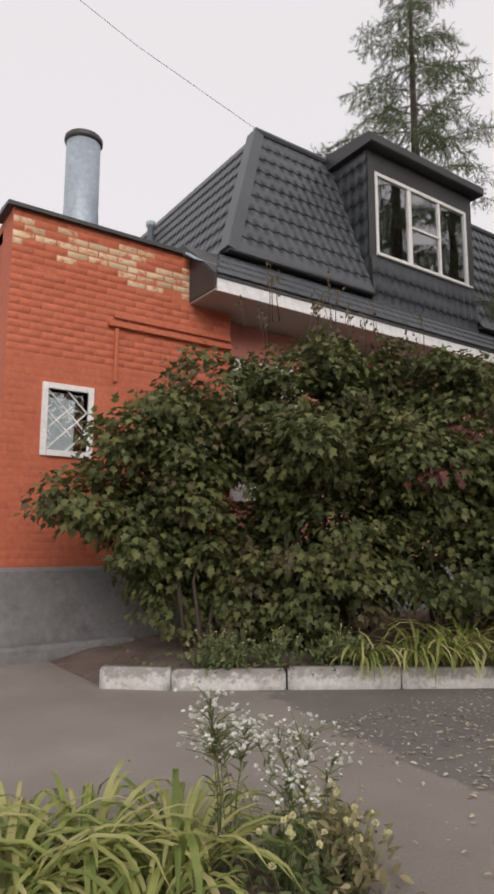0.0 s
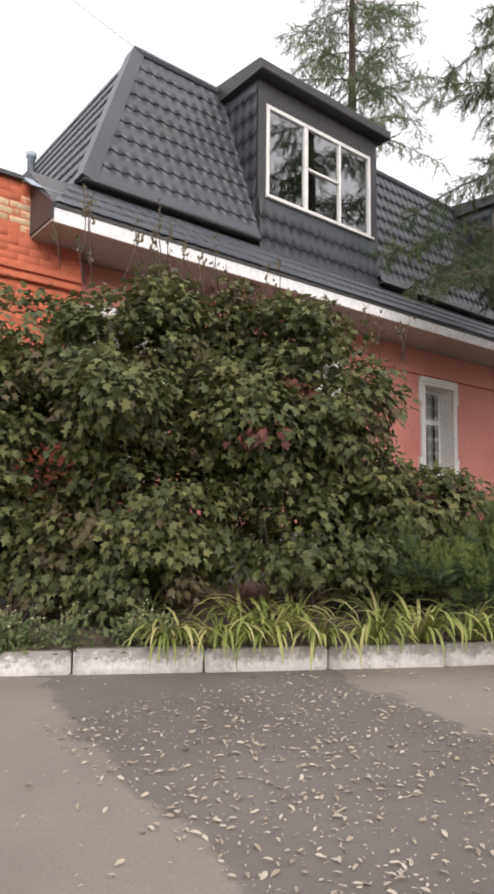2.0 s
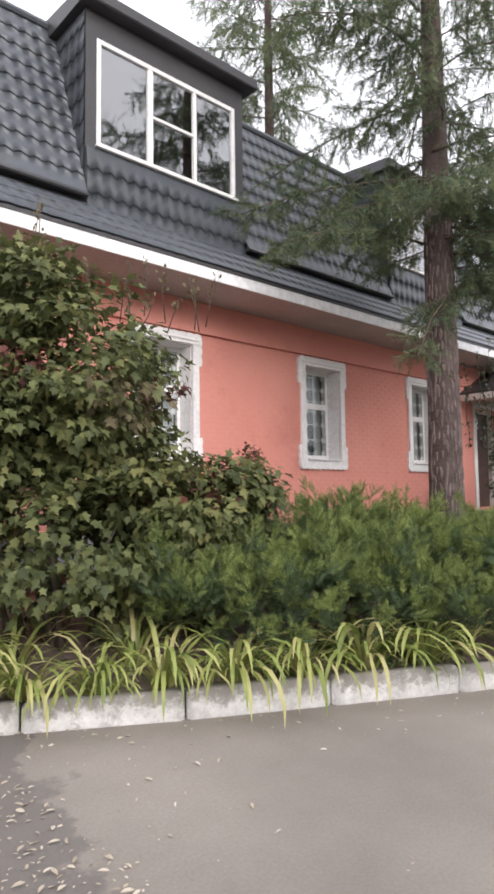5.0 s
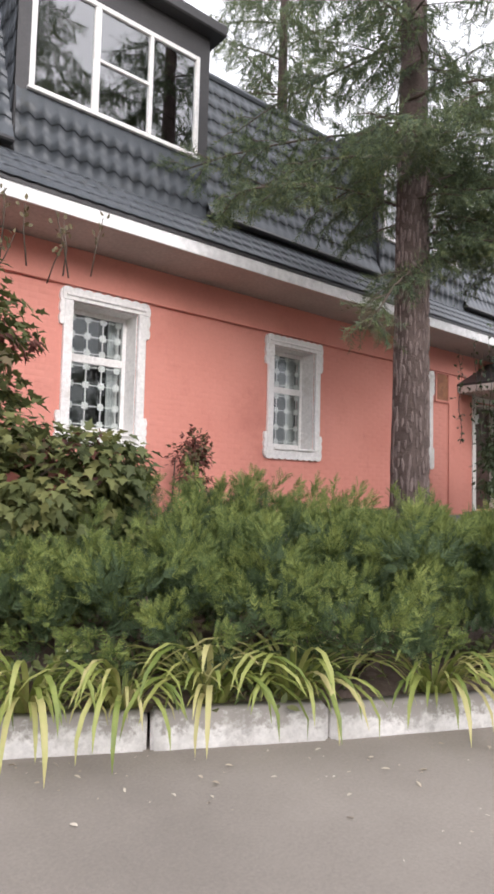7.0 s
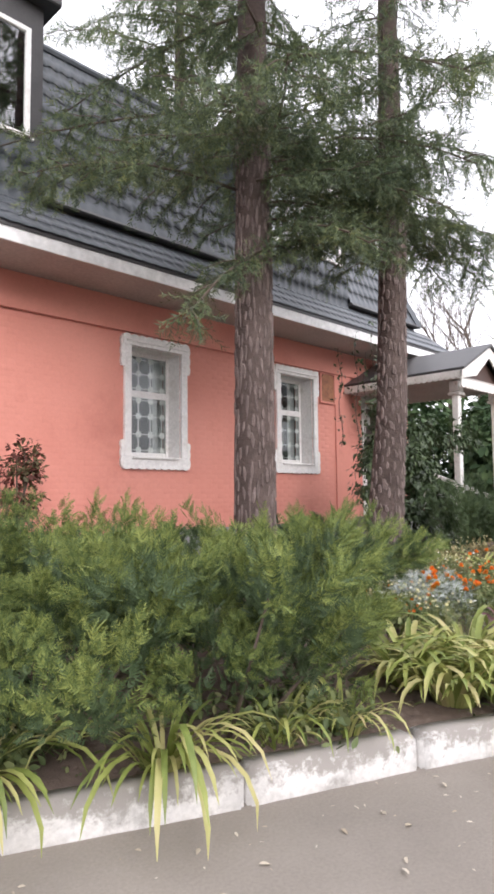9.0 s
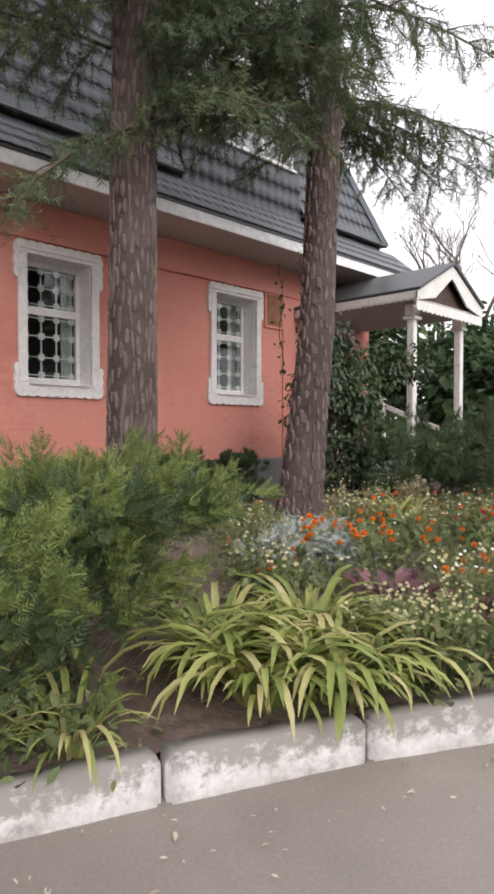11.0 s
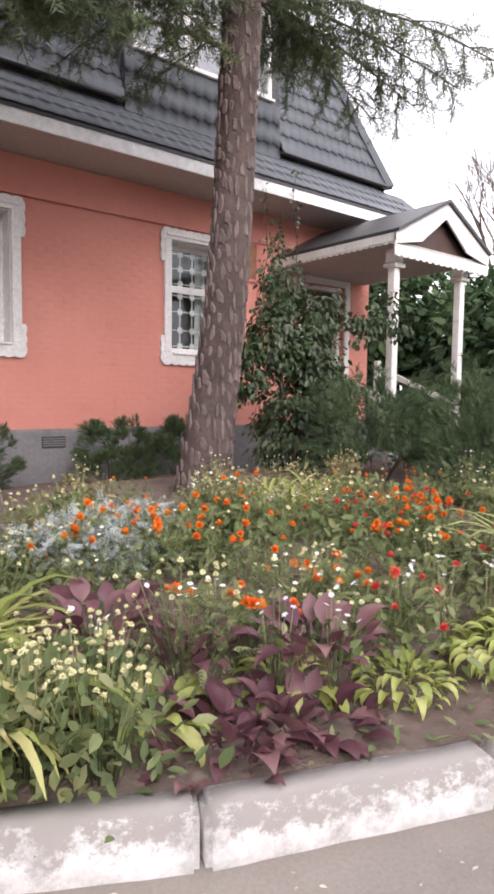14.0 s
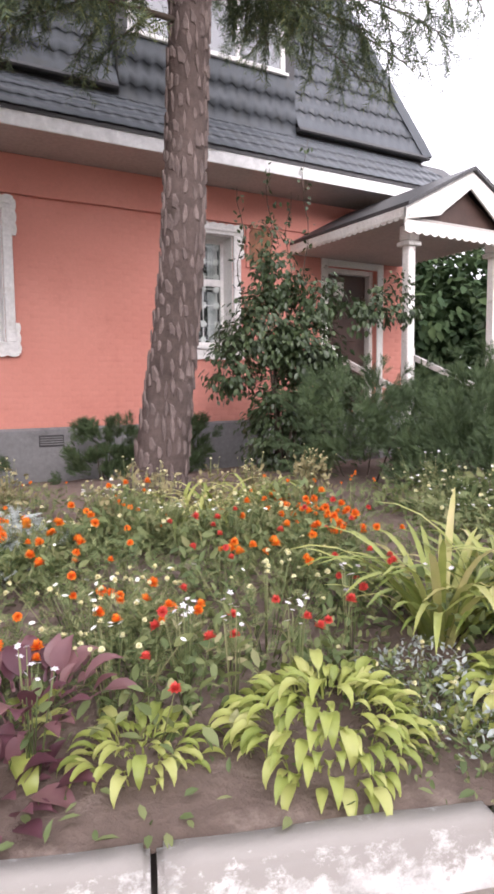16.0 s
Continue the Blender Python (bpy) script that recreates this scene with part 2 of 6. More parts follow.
worn_top(M_KERB)
M_BARK = surface("grey_brown_bark", (0.062, 0.044, 0.038), (0.12, 0.088, 0.078), 0.95, 3.0, 24, 0.9, 0.02)
M_BARKPLATE = surface("pale_bark_plates", (0.115, 0.086, 0.078), (0.20, 0.155, 0.142), 0.95, 6.0, 30, 0.8, 0.015, piece=0.15)
M_TWIG = surface("twig_bark", (0.07, 0.052, 0.04), (0.11, 0.085, 0.065), 0.9, 3, 30, 0.5)
# dark grey that stands in for the dimness indoors
M_DARKROOM = surface("dim_painted_room", (0.14, 0.15, 0.14), (0.18, 0.19, 0.18), 0.9, 1, 20, 0.1)
M_DOOR = surface("dark_brown_door", (0.06, 0.035, 0.028), (0.085, 0.05, 0.04), 0.6, 2, 30, 0.3)
M_CURTAIN = surface("white_net_curtain", (0.55, 0.56, 0.55), (0.68, 0.68, 0.67), 0.9, 5, 60, 0.3)

L_BUSH = foliage("shrub_leaves", [(0.036, 0.046, 0.020), (0.068, 0.082, 0.032), (0.105, 0.120, 0.046), (0.150, 0.158, 0.058), (0.22, 0.205, 0.08)], 0.58, 0.28, 0.28, 1.6)
L_BUSHTIP = foliage("browned_tip_leaves", [(0.06, 0.05, 0.028), (0.10, 0.085, 0.04), (0.13, 0.10, 0.055)], 0.6, 0.2)
L_REDLEAF = foliage("reddening_leaves", [(0.075, 0.03, 0.024), (0.14, 0.048, 0.036)], 0.5, 0.2)
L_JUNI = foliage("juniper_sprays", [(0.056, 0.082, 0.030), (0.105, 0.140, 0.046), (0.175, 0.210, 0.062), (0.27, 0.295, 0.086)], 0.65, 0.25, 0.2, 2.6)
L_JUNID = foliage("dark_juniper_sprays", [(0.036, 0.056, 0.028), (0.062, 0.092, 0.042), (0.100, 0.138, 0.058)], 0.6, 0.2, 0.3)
L_LARCH = foliage("conifer_needles", [(0.040, 0.058, 0.040), (0.066, 0.092, 0.054), (0.108, 0.134, 0.062), (0.19, 0.20, 0.072)], 0.6, 0.3, 0.3)
L_VINE = foliage("vine_leaves", [(0.024, 0.038, 0.018), (0.046, 0.070, 0.030), (0.080, 0.112, 0.044)], 0.42, 0.2, 0.5)
L_FAR = foliage("far_foliage", [(0.028, 0.052, 0.026), (0.052, 0.086, 0.038), (0.085, 0.122, 0.05)], 0.7, 0.25, 0.2)


def blade(name, tones, rough=0.45, through=0.3):
    """Single large leaves: a tone for each leaf object, paler towards worn patches."""
    m, n, l, p = nodes_of(name)
    pos = n.new("ShaderNodeNewGeometry").outputs["Position"]
    oi = n.new("ShaderNodeObjectInfo").outputs["Random"]
    f1 = noise_node(n, l, pos, 9, 3)
    add = n.new("ShaderNodeMath")
    add.operation = "MULTIPLY_ADD"
    add.inputs[1].default_value = 0.8
    l.new(oi, add.inputs[0])
    sub = n.new("ShaderNodeMath")
    sub.operation = "MULTIPLY_ADD"
    sub.inputs[1].default_value, sub.inputs[2].default_value = 0.6, -0.2
    l.new(f1, sub.inputs[0])
    l.new(sub.outputs[0], add.inputs[2])
    c = ramp(n, l, add.outputs[0], [(i / (len(tones) - 1), t) for i, t in enumerate(tones)])
    l.new(c, p.inputs["Base Color"])
    p.inputs["Roughness"].default_value = rough
    tr = n.new("ShaderNodeBsdfTranslucent")
    l.new(c, tr.inputs["Color"])
    mx = n.new("ShaderNodeMixShader")
    mx.inputs[0].default_value = through
    l.new(p.outputs[0], mx.inputs[1])
    l.new(tr.outputs[0], mx.inputs[2])
    l.new(mx.outputs[0], n["Material Output"].inputs["Surface"])
    return m


L_DAY = blade("daylily_leaf", [(0.13, 0.18, 0.042), (0.235, 0.285, 0.070), (0.35, 0.385, 0.11), (0.48, 0.46, 0.18), (0.56, 0.48, 0.25)])
L_NEAR = blade("bright_daylily_leaf", [(0.25, 0.34, 0.02), (0.42, 0.50, 0.03), (0.62, 0.60, 0.06), (0.76, 0.56, 0.13)])
L_DRY = foliage("dry_stalk_leaves", [(0.13, 0.12, 0.06), (0.24, 0.21, 0.11), (0.36, 0.31, 0.18)], 0.7, 0.2, 0.2, 3)
L_HOSTA = blade("hosta_leaf", [(0.22, 0.28, 0.065), (0.36, 0.40, 0.10), (0.52, 0.52, 0.20)])
L_PURPLE = blade("purple_leaf", [(0.09, 0.032, 0.046), (0.165, 0.070, 0.085), (0.29, 0.16, 0.155)])
L_GREEN = blade("bed_green_leaf", [(0.05, 0.085, 0.025), (0.085, 0.13, 0.04), (0.13, 0.17, 0.06)])
L_BED = foliage("bed_leaves", [(0.06, 0.085, 0.034), (0.11, 0.145, 0.058), (0.18, 0.20, 0.085), (0.30, 0.27, 0.15)], 0.55, 0.25, 0.3, 3)
L_SILVER = foliage("silver_leaves", [(0.26, 0.29, 0.27), (0.40, 0.43, 0.41)], 0.8, 0.15, 0.2, 4)
L_LITTER = foliage("dry_leaf_litter", [(0.24, 0.19, 0.14), (0.40, 0.345, 0.27), (0.52, 0.47, 0.40)], 0.8, 0.1, 0.2, 2)
P_ORANGE = foliage("orange_petals", [(0.62, 0.09, 0.015), (0.75, 0.20, 0.02), (0.78, 0.34, 0.03)], 0.6, 0.15)
P_RED = foliage("red_petals", [(0.46, 0.035, 0.035), (0.58, 0.10, 0.07)], 0.6, 0.15)
P_WHITE = foliage("white_petals", [(0.66, 0.66, 0.58), (0.80, 0.80, 0.74)], 0.6, 0.2)
P_YELLOW = foliage("pale_yellow_petals", [(0.60, 0.54, 0.28), (0.74, 0.70, 0.50)], 0.6, 0.2)
P_LILAC = foliage("pale_lilac_petals", [(0.55, 0.50, 0.58), (0.70, 0.66, 0.72)], 0.6, 0.25)


def glass_material():
    m, n, l, p = nodes_of("coated_window_glass")
    g = n.new("ShaderNodeBsdfGlossy")
    g.inputs["Roughness"].default_value = 0.02
    t = n.new("ShaderNodeBsdfTransparent")
    t.inputs["Color"].default_value = (0.78, 0.82, 0.82, 1)
    fr = n.new("ShaderNodeFresnel")
    fr.inputs["IOR"].default_value = 2.1
    pos = n.new("ShaderNodeNewGeometry").outputs["Position"]
    bn = n.new("ShaderNodeBump")
    bn.inputs["Strength"].default_value, bn.inputs["Distance"].default_value = 0.25, 0.01
    l.new(noise_node(n, l, pos, 1.6, 1), bn.inputs["Height"])
    l.new(bn.outputs[0], g.inputs["Normal"])
    mul = n.new("ShaderNodeMath")
    mul.operation = "MULTIPLY"
    mul.use_clamp = True
    mul.inputs[1].default_value = 2.6
    l.new(fr.outputs[0], mul.inputs[0])
    mx = n.new("ShaderNodeMixShader")
    l.new(mul.outputs[0], mx.inputs[0])
    l.new(t.outputs[0], mx.inputs[1])
    l.new(g.outputs[0], mx.inputs[2])
    l.new(mx.outputs[0], n["Material Output"].inputs["Surface"])
    return m


M_GLASS = glass_material()


def clear_glass():
    """Plain old glass: clear face on, mirroring more at a slant."""
    m, n, l, p = nodes_of("old_window_glass")
    g = n.new("ShaderNodeBsdfGlossy")
    g.inputs["Roughness"].default_value = 0.02
    t = n.new("ShaderNodeBsdfTransparent")
    t.inputs["Color"].default_value = (0.86, 0.89, 0.88, 1)
    lw = n.new("ShaderNodeLayerWeight")
    pw = n.new("ShaderNodeMath")
    pw.operation = "POWER"
    pw.inputs[1].default_value = 3.0
    l.new(lw.outputs["Facing"], pw.inputs[0])
    ma = n.new("ShaderNodeMath")
    ma.operation = "MULTIPLY_ADD"
    ma.use_clamp = True
    ma.inputs[1].default_value, ma.inputs[2].default_value = 0.6, 0.05
    l.new(pw.outputs[0], ma.inputs[0])
    mx = n.new("ShaderNodeMixShader")
    l.new(ma.outputs[0], mx.inputs[0])
    l.new(t.outputs[0], mx.inputs[1])
    l.new(g.outputs[0], mx.inputs[2])
    l.new(mx.outputs[0], n["Material Output"].inputs["Surface"])
    return m


M_CLEAR = clear_glass()


def asphalt_material():
    """Old asphalt with a paler relaid strip, whose ragged edge crosses the road, and grit."""
    m, n, l, p = nodes_of("worn_asphalt")
    pos = n.new("ShaderNodeNewGeometry").outputs["Position"]
    f1 = noise_node(n, l, pos, 0.7, 5)
    f2 = noise_node(n, l, pos, 60, 4, 0.8)
    f3 = noise_node(n, l, pos, 2.2, 6)
    old = ramp(n, l, f1, [(0.3, (0.140, 0.123, 0.110)), (0.7, (0.198, 0.176, 0.158))])
    newer = ramp(n, l, f1, [(0.3, (0.205, 0.178, 0.154)), (0.7, (0.300, 0.263, 0.228))])
    sep = n.new("ShaderNodeSeparateXYZ")
    l.new(pos, sep.inputs[0])

    def line(a, b, c, w):
        """Positive on one side of a*x + b*y + c, with a ragged edge."""
        m1 = n.new("ShaderNodeMath")
        m1.operation = "MULTIPLY_ADD"
        m1.inputs[1].default_value, m1.inputs[2].default_value = a, c
        l.new(sep.outputs[0], m1.inputs[0])
        m2 = n.new("ShaderNodeMath")
        m2.operation = "MULTIPLY_ADD"
        m2.inputs[1].default_value = b
        l.new(sep.outputs[1], m2.inputs[0])
        l.new(m1.outputs[0], m2.inputs[2])
        m3 = n.new("ShaderNodeMath")
        m3.operation = "MULTIPLY_ADD"
        m3.inputs[1].default_value = w
        l.new(f3, m3.inputs[0])
        l.new(m2.outputs[0], m3.inputs[2])
        r = n.new("ShaderNodeMapRange")
        r.inputs["From Min"].default_value, r.inputs["From Max"].default_value = w * 0.5 - 0.03, w * 0.5 + 0.03
        l.new(m3.outputs[0], r.inputs["Value"])
        return r.outputs[0]
    right = line(LINE_R[0], LINE_R[1], LINE_R[2], 0.9)
    left = line(LINE_L[0], LINE_L[1], LINE_L[2], 0.7)
    mxm = n.new("ShaderNodeMath")
    mxm.operation = "MAXIMUM"
    l.new(right, mxm.inputs[0])
    l.new(left, mxm.inputs[1])
    c = mixc(n, l, mxm.outputs[0], old, newer)
    g = ramp(n, l, f2, [(0.3, (0.86, 0.86, 0.86)), (0.7, (1.12, 1.12, 1.12))])
    c = mixc(n, l, 1.0, c, g, "MULTIPLY")
    l.new(c, p.inputs["Base Color"])
    p.inputs["Roughness"].default_value = 0.85
    bn = n.new("ShaderNodeBump")
    bn.inputs["Strength"].default_value, bn.inputs["Distance"].default_value = 0.5, 0.006
    l.new(f2, bn.inputs["Height"])
    l.new(bn.outputs[0], p.inputs["Normal"])
    return m


# The relaid strips lie where a*x + b*y + c is positive.
LINE_R = (1.0, -0.2, -6.05)
LINE_L = (-1.0, 0.146, 3.75)
M_ASPHALT = asphalt_material()

# ---- ground, road, kerb, bed ----
road = put("ground", poly_mesh([(-300, -300, 0), (300, -300, 0), (300, 300, 0), (-300, 300, 0)], [(0, 1, 2, 3)]), M_ASPHALT)
tagged(road, "worn grey asphalt yard with paler relaid strips", "asphalt", kind="structure")

KERB = [(2.25, -2.13), (2.73, -2.56), (4.81, -3.88), (6.34, -4.78), (7.81, -5.55), (8.79, -5.99), (9.69, -6.36), (10.48, -6.71), (11.34, -7.19), (12.29, -7.56), (13.3, -7.93), (16.5, -8.9), (21.0, -9.6)]


def kerb_y(x):
    return float(np.interp(x, [p[0] for p in KERB], [p[1] for p in KERB]))


def bed_z(x, y):
    """Height of the bed's soil: kerb height at its edge, mounded towards the trees."""
    d = np.clip((y - kerb_y(x)) / 3.2, 0, 1)
    return 0.15 + 0.24 * d * d * (3 - 2 * d) - 0.26 * np.clip((y + 2.2) / 2.0, 0, 1)


# soil of the bed, from the kerb to the plinth
cols, rows_n = 150, 46
V, F = [], []
for i in range(cols + 1):
    x = 2.3 + 18.7 * i / cols
    y0 = kerb_y(x) + 0.13
    for j in range(rows_n + 1):
        y = y0 + (0.1 - y0) * j / rows_n
        z = float(bed_z(x, y)) + 0.025 * (noise.noise(Vector((x * 2.3, y * 2.3, 0))) + 0.6 * noise.noise(Vector((x * 8, y * 8, 3))))
        V.append((x, y, 0.004 + (z - 0.004) * min(1.0, (x - 2.3) / 0.45)))
for i in range(cols):
    for j in range(rows_n):
        a = i * (rows_n + 1) + j
        F.append((a, a + rows_n + 1, a + rows_n + 2, a + 1))
bed = put("garden_bed", poly_mesh(V, F, True), M_SOIL)
tagged(bed, "dark bare garden soil behind the kerb", "soil", kind="structure")
# small soil patch of the near bed
V, F = [(1.0, -5.4, 0.05)], []
for k in range(28):
    a = 2 * math.pi * k / 28
    rr = 1 + 0.18 * math.sin(3 * a + 1) + 0.1 * math.sin(7 * a)
    V += [(0.8 + 0.95 * rr * math.cos(a), -5.5 + 0.65 * rr * math.sin(a) - 0.25 * math.cos(a), 0.004), (0.8 + 0.5 * rr * math.cos(a), -5.5 + 0.36 * rr * math.sin(a) - 0.12 * math.cos(a), 0.04)]
for k in range(28):
    a, b = 1 + 2 * k, 1 + 2 * ((k + 1) % 28)
    F += [(a, b, b + 1, a + 1), (a + 1, b + 1, 0)]
near_bed = put("near_bed", poly_mesh(V, F, True), M_SOIL)
tagged(near_bed, "small patch of soil under the daylilies", "soil", kind="structure")


def kerb_stone(length, seed):
    """A chipped kerb stone along x, its front at y = 0."""
    r = random.Random(seed)
    bm = bmesh.new()
    bmesh.ops.create_cube(bm, size=1)
    for v in bm.verts:
        v.co = Vector(((v.co.x + 0.5) * length, (v.co.y + 0.5) * 0.15, (v.co.z + 0.5) * 0.30 - 0.125))
    bmesh.ops.bevel(bm, geom=[e for e in bm.edges if max(v.co.z for v in e.verts) > 0.1], offset=0.018, segments=2, affect="EDGES")
    bmesh.ops.subdivide_edges(bm, edges=[e for e in bm.edges if e.calc_length() > 0.3], cuts=9, use_grid_fill=True)
    for v in bm.verts:
        q = v.co * 6 + Vector((seed * 3.1, 0, 0))
        v.co += Vector((0, noise.noise(q) * 0.008, noise.noise(q + Vector((9, 0, 0))) * 0.008))
    me = bpy.data.meshes.new("mesh")
    bm.to_mesh(me)
    bm.free()
    me.shade_smooth()
    return me


kerb = thing("kerb", (2.25, -2.11, 0), "whitewashed chipped concrete kerb along the garden bed", "kerb", kind="structure")
stone_meshes = [kerb_stone(0.985, k) for k in range(5)]
# joints along the front line: even stones, but for those whose ends show plainly by the bed
even = [2.25] + [2.73 + (7.81 - 2.73) * q / 6 for q in range(6)]
joint_x = even + [7.81, 8.79, 9.69, 10.48, 11.34, 12.29] + [13.24 + 0.965 * q for q in range(8)]
for k, (xa, xb) in enumerate(zip(joint_x, joint_x[1:])):
    p, q = Vector((xa, kerb_y(xa), 0)), Vector((xb, kerb_y(xb), 0))
    d = q - p
    jit = random.Random(k)
    o = put("kerbstone", stone_meshes[k % 5], M_KERB, kerb)
    o.location = p - kerb.location + Vector((0, 0, jit.uniform(-0.012, 0.006)))
    o.rotation_euler = (0, 0, math.atan2(d.y, d.x) + jit.uniform(-0.008, 0.008))
    o.scale.x = (d.length - 0.02) / 0.985

# ---- house ----
house = thing("house", (0, 0, 0), "coral brick house with white-trimmed windows and dark metal mansard roof", "house")
WALL_X0, WALL_X1, SOFFIT_Z, PLINTH_Z = 4.75, 20.35, 4.44, 0.88
# window openings: left, right, bottom, top
OPEN = [(5.15, 6.13, 2.03, 3.74), (8.73, 9.71, 2.03, 3.74), (12.30, 13.28, 2.03, 3.74), (15.72, 16.70, 2.03, 3.74)]
DOOR = (18.55, 19.65, 1.0, 3.45)


def wall_with_openings(x0, x1, y0, y1, z0, z1, openings):
    """One welded slab with holes right through it."""
    xs = sorted({x0, x1, *[o[0] for o in openings], *[o[1] for o in openings]})
    zs = sorted({z0, z1, *[o[2] for o in openings], *[o[3] for o in openings]})

    def solid(i, j):
        if not (0 <= i < len(xs) - 1 and 0 <= j < len(zs) - 1):
            return False
        cx, cz = (xs[i] + xs[i + 1]) / 2, (zs[j] + zs[j + 1]) / 2
        return not any(o[0] < cx < o[1] and o[2] < cz < o[3] for o in openings)
    n = len(zs)
    sh = Shape()
    sh.v = [(x, y, z) for y in (y0, y1) for x in xs for z in zs]
    half = len(xs) * n
    for i in range(len(xs) - 1):
        for j in range(n - 1):
            if not solid(i, j):
                continue
            p, q, r, t = i * n + j, (i + 1) * n + j, (i + 1) * n + j + 1, i * n + j + 1
            sh.f += [(p, q, r, t), (p + half, t + half, r + half, q + half)]
            for (di, dj), (u, w) in (((-1, 0), (t, p)), ((1, 0), (q, r)), ((0, -1), (p, q)), ((0, 1), (r, t))):
                if not solid(i + di, j + dj):
                    sh.f.append((w, u, u + half, w + half))
    return sh


def brick_field(x0, x1, z0, z1, y, openings, bl=0.25, bh=0.078, joint=0.012, proud=0.006, skip=None):
    """Rows of flat bricks on a wall facing -y: lists of (x0, x1, z0, z1)."""
    out = []
    row, z = 0, z0
    while z + bh <= z1 + 0.02:
        x = x0 - (bl + joint) * (0.5 if row % 2 else 0)
        while x < x1:
            a, b = max(x, x0), min(x + bl, x1)
            if b - a > 0.03 and not any(b > o[0] and a < o[1] and z + bh > o[2] and z < o[3] for o in openings):
                out.append((a, b, z, min(z + bh, z1)))
            x += bl + joint
        z += bh + joint
        row += 1
    return out


def brick_mesh(cells, y, proud, jitter, b=0.006):
    """Bricks as low blocks with cut edges, open at the back, in one mesh."""
    c = np.array(cells)
    n = len(c)
    pr = proud + jitter * RNG.random(n)
    V = np.zeros((n, 8, 3))
    for k, (sx, sz) in enumerate(((0, 0), (1, 0), (1, 1), (0, 1))):
        V[:, k] = np.stack([c[:, sx], np.full(n, y), c[:, 2 + sz]], -1)
        V[:, k + 4] = np.stack([c[:, sx] + (b if sx == 0 else -b), y - pr, c[:, 2 + sz] + (b if sz == 0 else -b)], -1)
    T = np.array([(4, 5, 6, 7), (0, 1, 5, 4), (1, 2, 6, 5), (2, 3, 7, 6), (3, 0, 4, 7)])
    F = (T[None] + (np.arange(n) * 8)[:, None, None]).reshape(-1, 4)
    return array_mesh(V.reshape(-1, 3), F)


put("wall", wall_with_openings(WALL_X0, WALL_X1, 0, 0.45, PLINTH_Z, SOFFIT_Z + 0.5, OPEN + [DOOR]).mesh(), M_CORAL, house, "coral-painted brick front wall")
put("frieze", Shape().box(WALL_X0, WALL_X1, -0.060, -0.001, 3.935, SOFFIT_Z - 0.002, 0.008).box(17.45, 17.98, -0.035, -0.001, PLINTH_Z, 3.93, 0.008).mesh(), M_CORAL, house, "raised coral frieze and corner pilaster")
plinth = put("plinth", Shape().prism([(-0.06, -0.1), (-0.06, PLINTH_Z - 0.03), (-0.02, PLINTH_Z), (0.45, PLINTH_Z), (0.45, -0.1)], "x", WALL_X0, WALL_X1).mesh(), M_PLINTH, house, "grey cement plinth")
vent = put("plinth_vent", Shape().box(13.64, 13.98, -0.072, -0.06, 0.62, 0.78, 0.004).mesh(), M_ROOFTRIM, plinth, "dark slotted vent")
for k in range(4):
    put("vent_slat", Shape().box(13.655, 13.965, -0.08, -0.073, 0.645 + 0.032 * k, 0.66 + 0.032 * k, 0.002).mesh(), M_PLINTH, plinth)

# wing with the bare-brick parapet
WY = -0.35
W0 = (2.24, 2.72, 2.30, 3.02)
put("wing_wall", wall_with_openings(1.74, 4.75, WY, 0.1, 0.98, 5.12, [W0]).mesh(), M_ORANGE, house, "orange-red painted brick wing wall, paint lost near the top")
put("wing_side_wall", Shape().box(1.74, 2.14, 0.101, 7.0, 0.0, 5.12).mesh(), M_ORANGE, house)
put("wing_plinth", Shape().prism([(-0.42, -0.1), (-0.42, 0.94), (-0.37, 0.98), (0.1, 0.98), (0.1, -0.1)], "x", 1.68, 4.749).mesh(), M_PLINTH, house, "grey cement plinth with a cracked ledge")
put("plinth_ledge", Shape().prism([(-0.62, -0.1), (-0.60, 0.13), (-0.56, 0.17), (-0.421, 0.18), (-0.421, -0.1)], "x", 1.5, 3.3).mesh(), M_PLINTH, house)
put("parapet_cap", Shape().prism([(-0.43, 5.10), (-0.43, 5.15), (-0.1, 5.19), (0.18, 5.15), (0.18, 5.121), (-0.37, 5.121)], "x", 1.66, 3.97).mesh(), M_ROOFTRIM, house, "dark metal parapet capping")
put("wing_roof", Shape().box(1.74, 6.0, 0.101, 7.0, 4.85, 5.0).mesh(), M_ROOFTRIM, house)


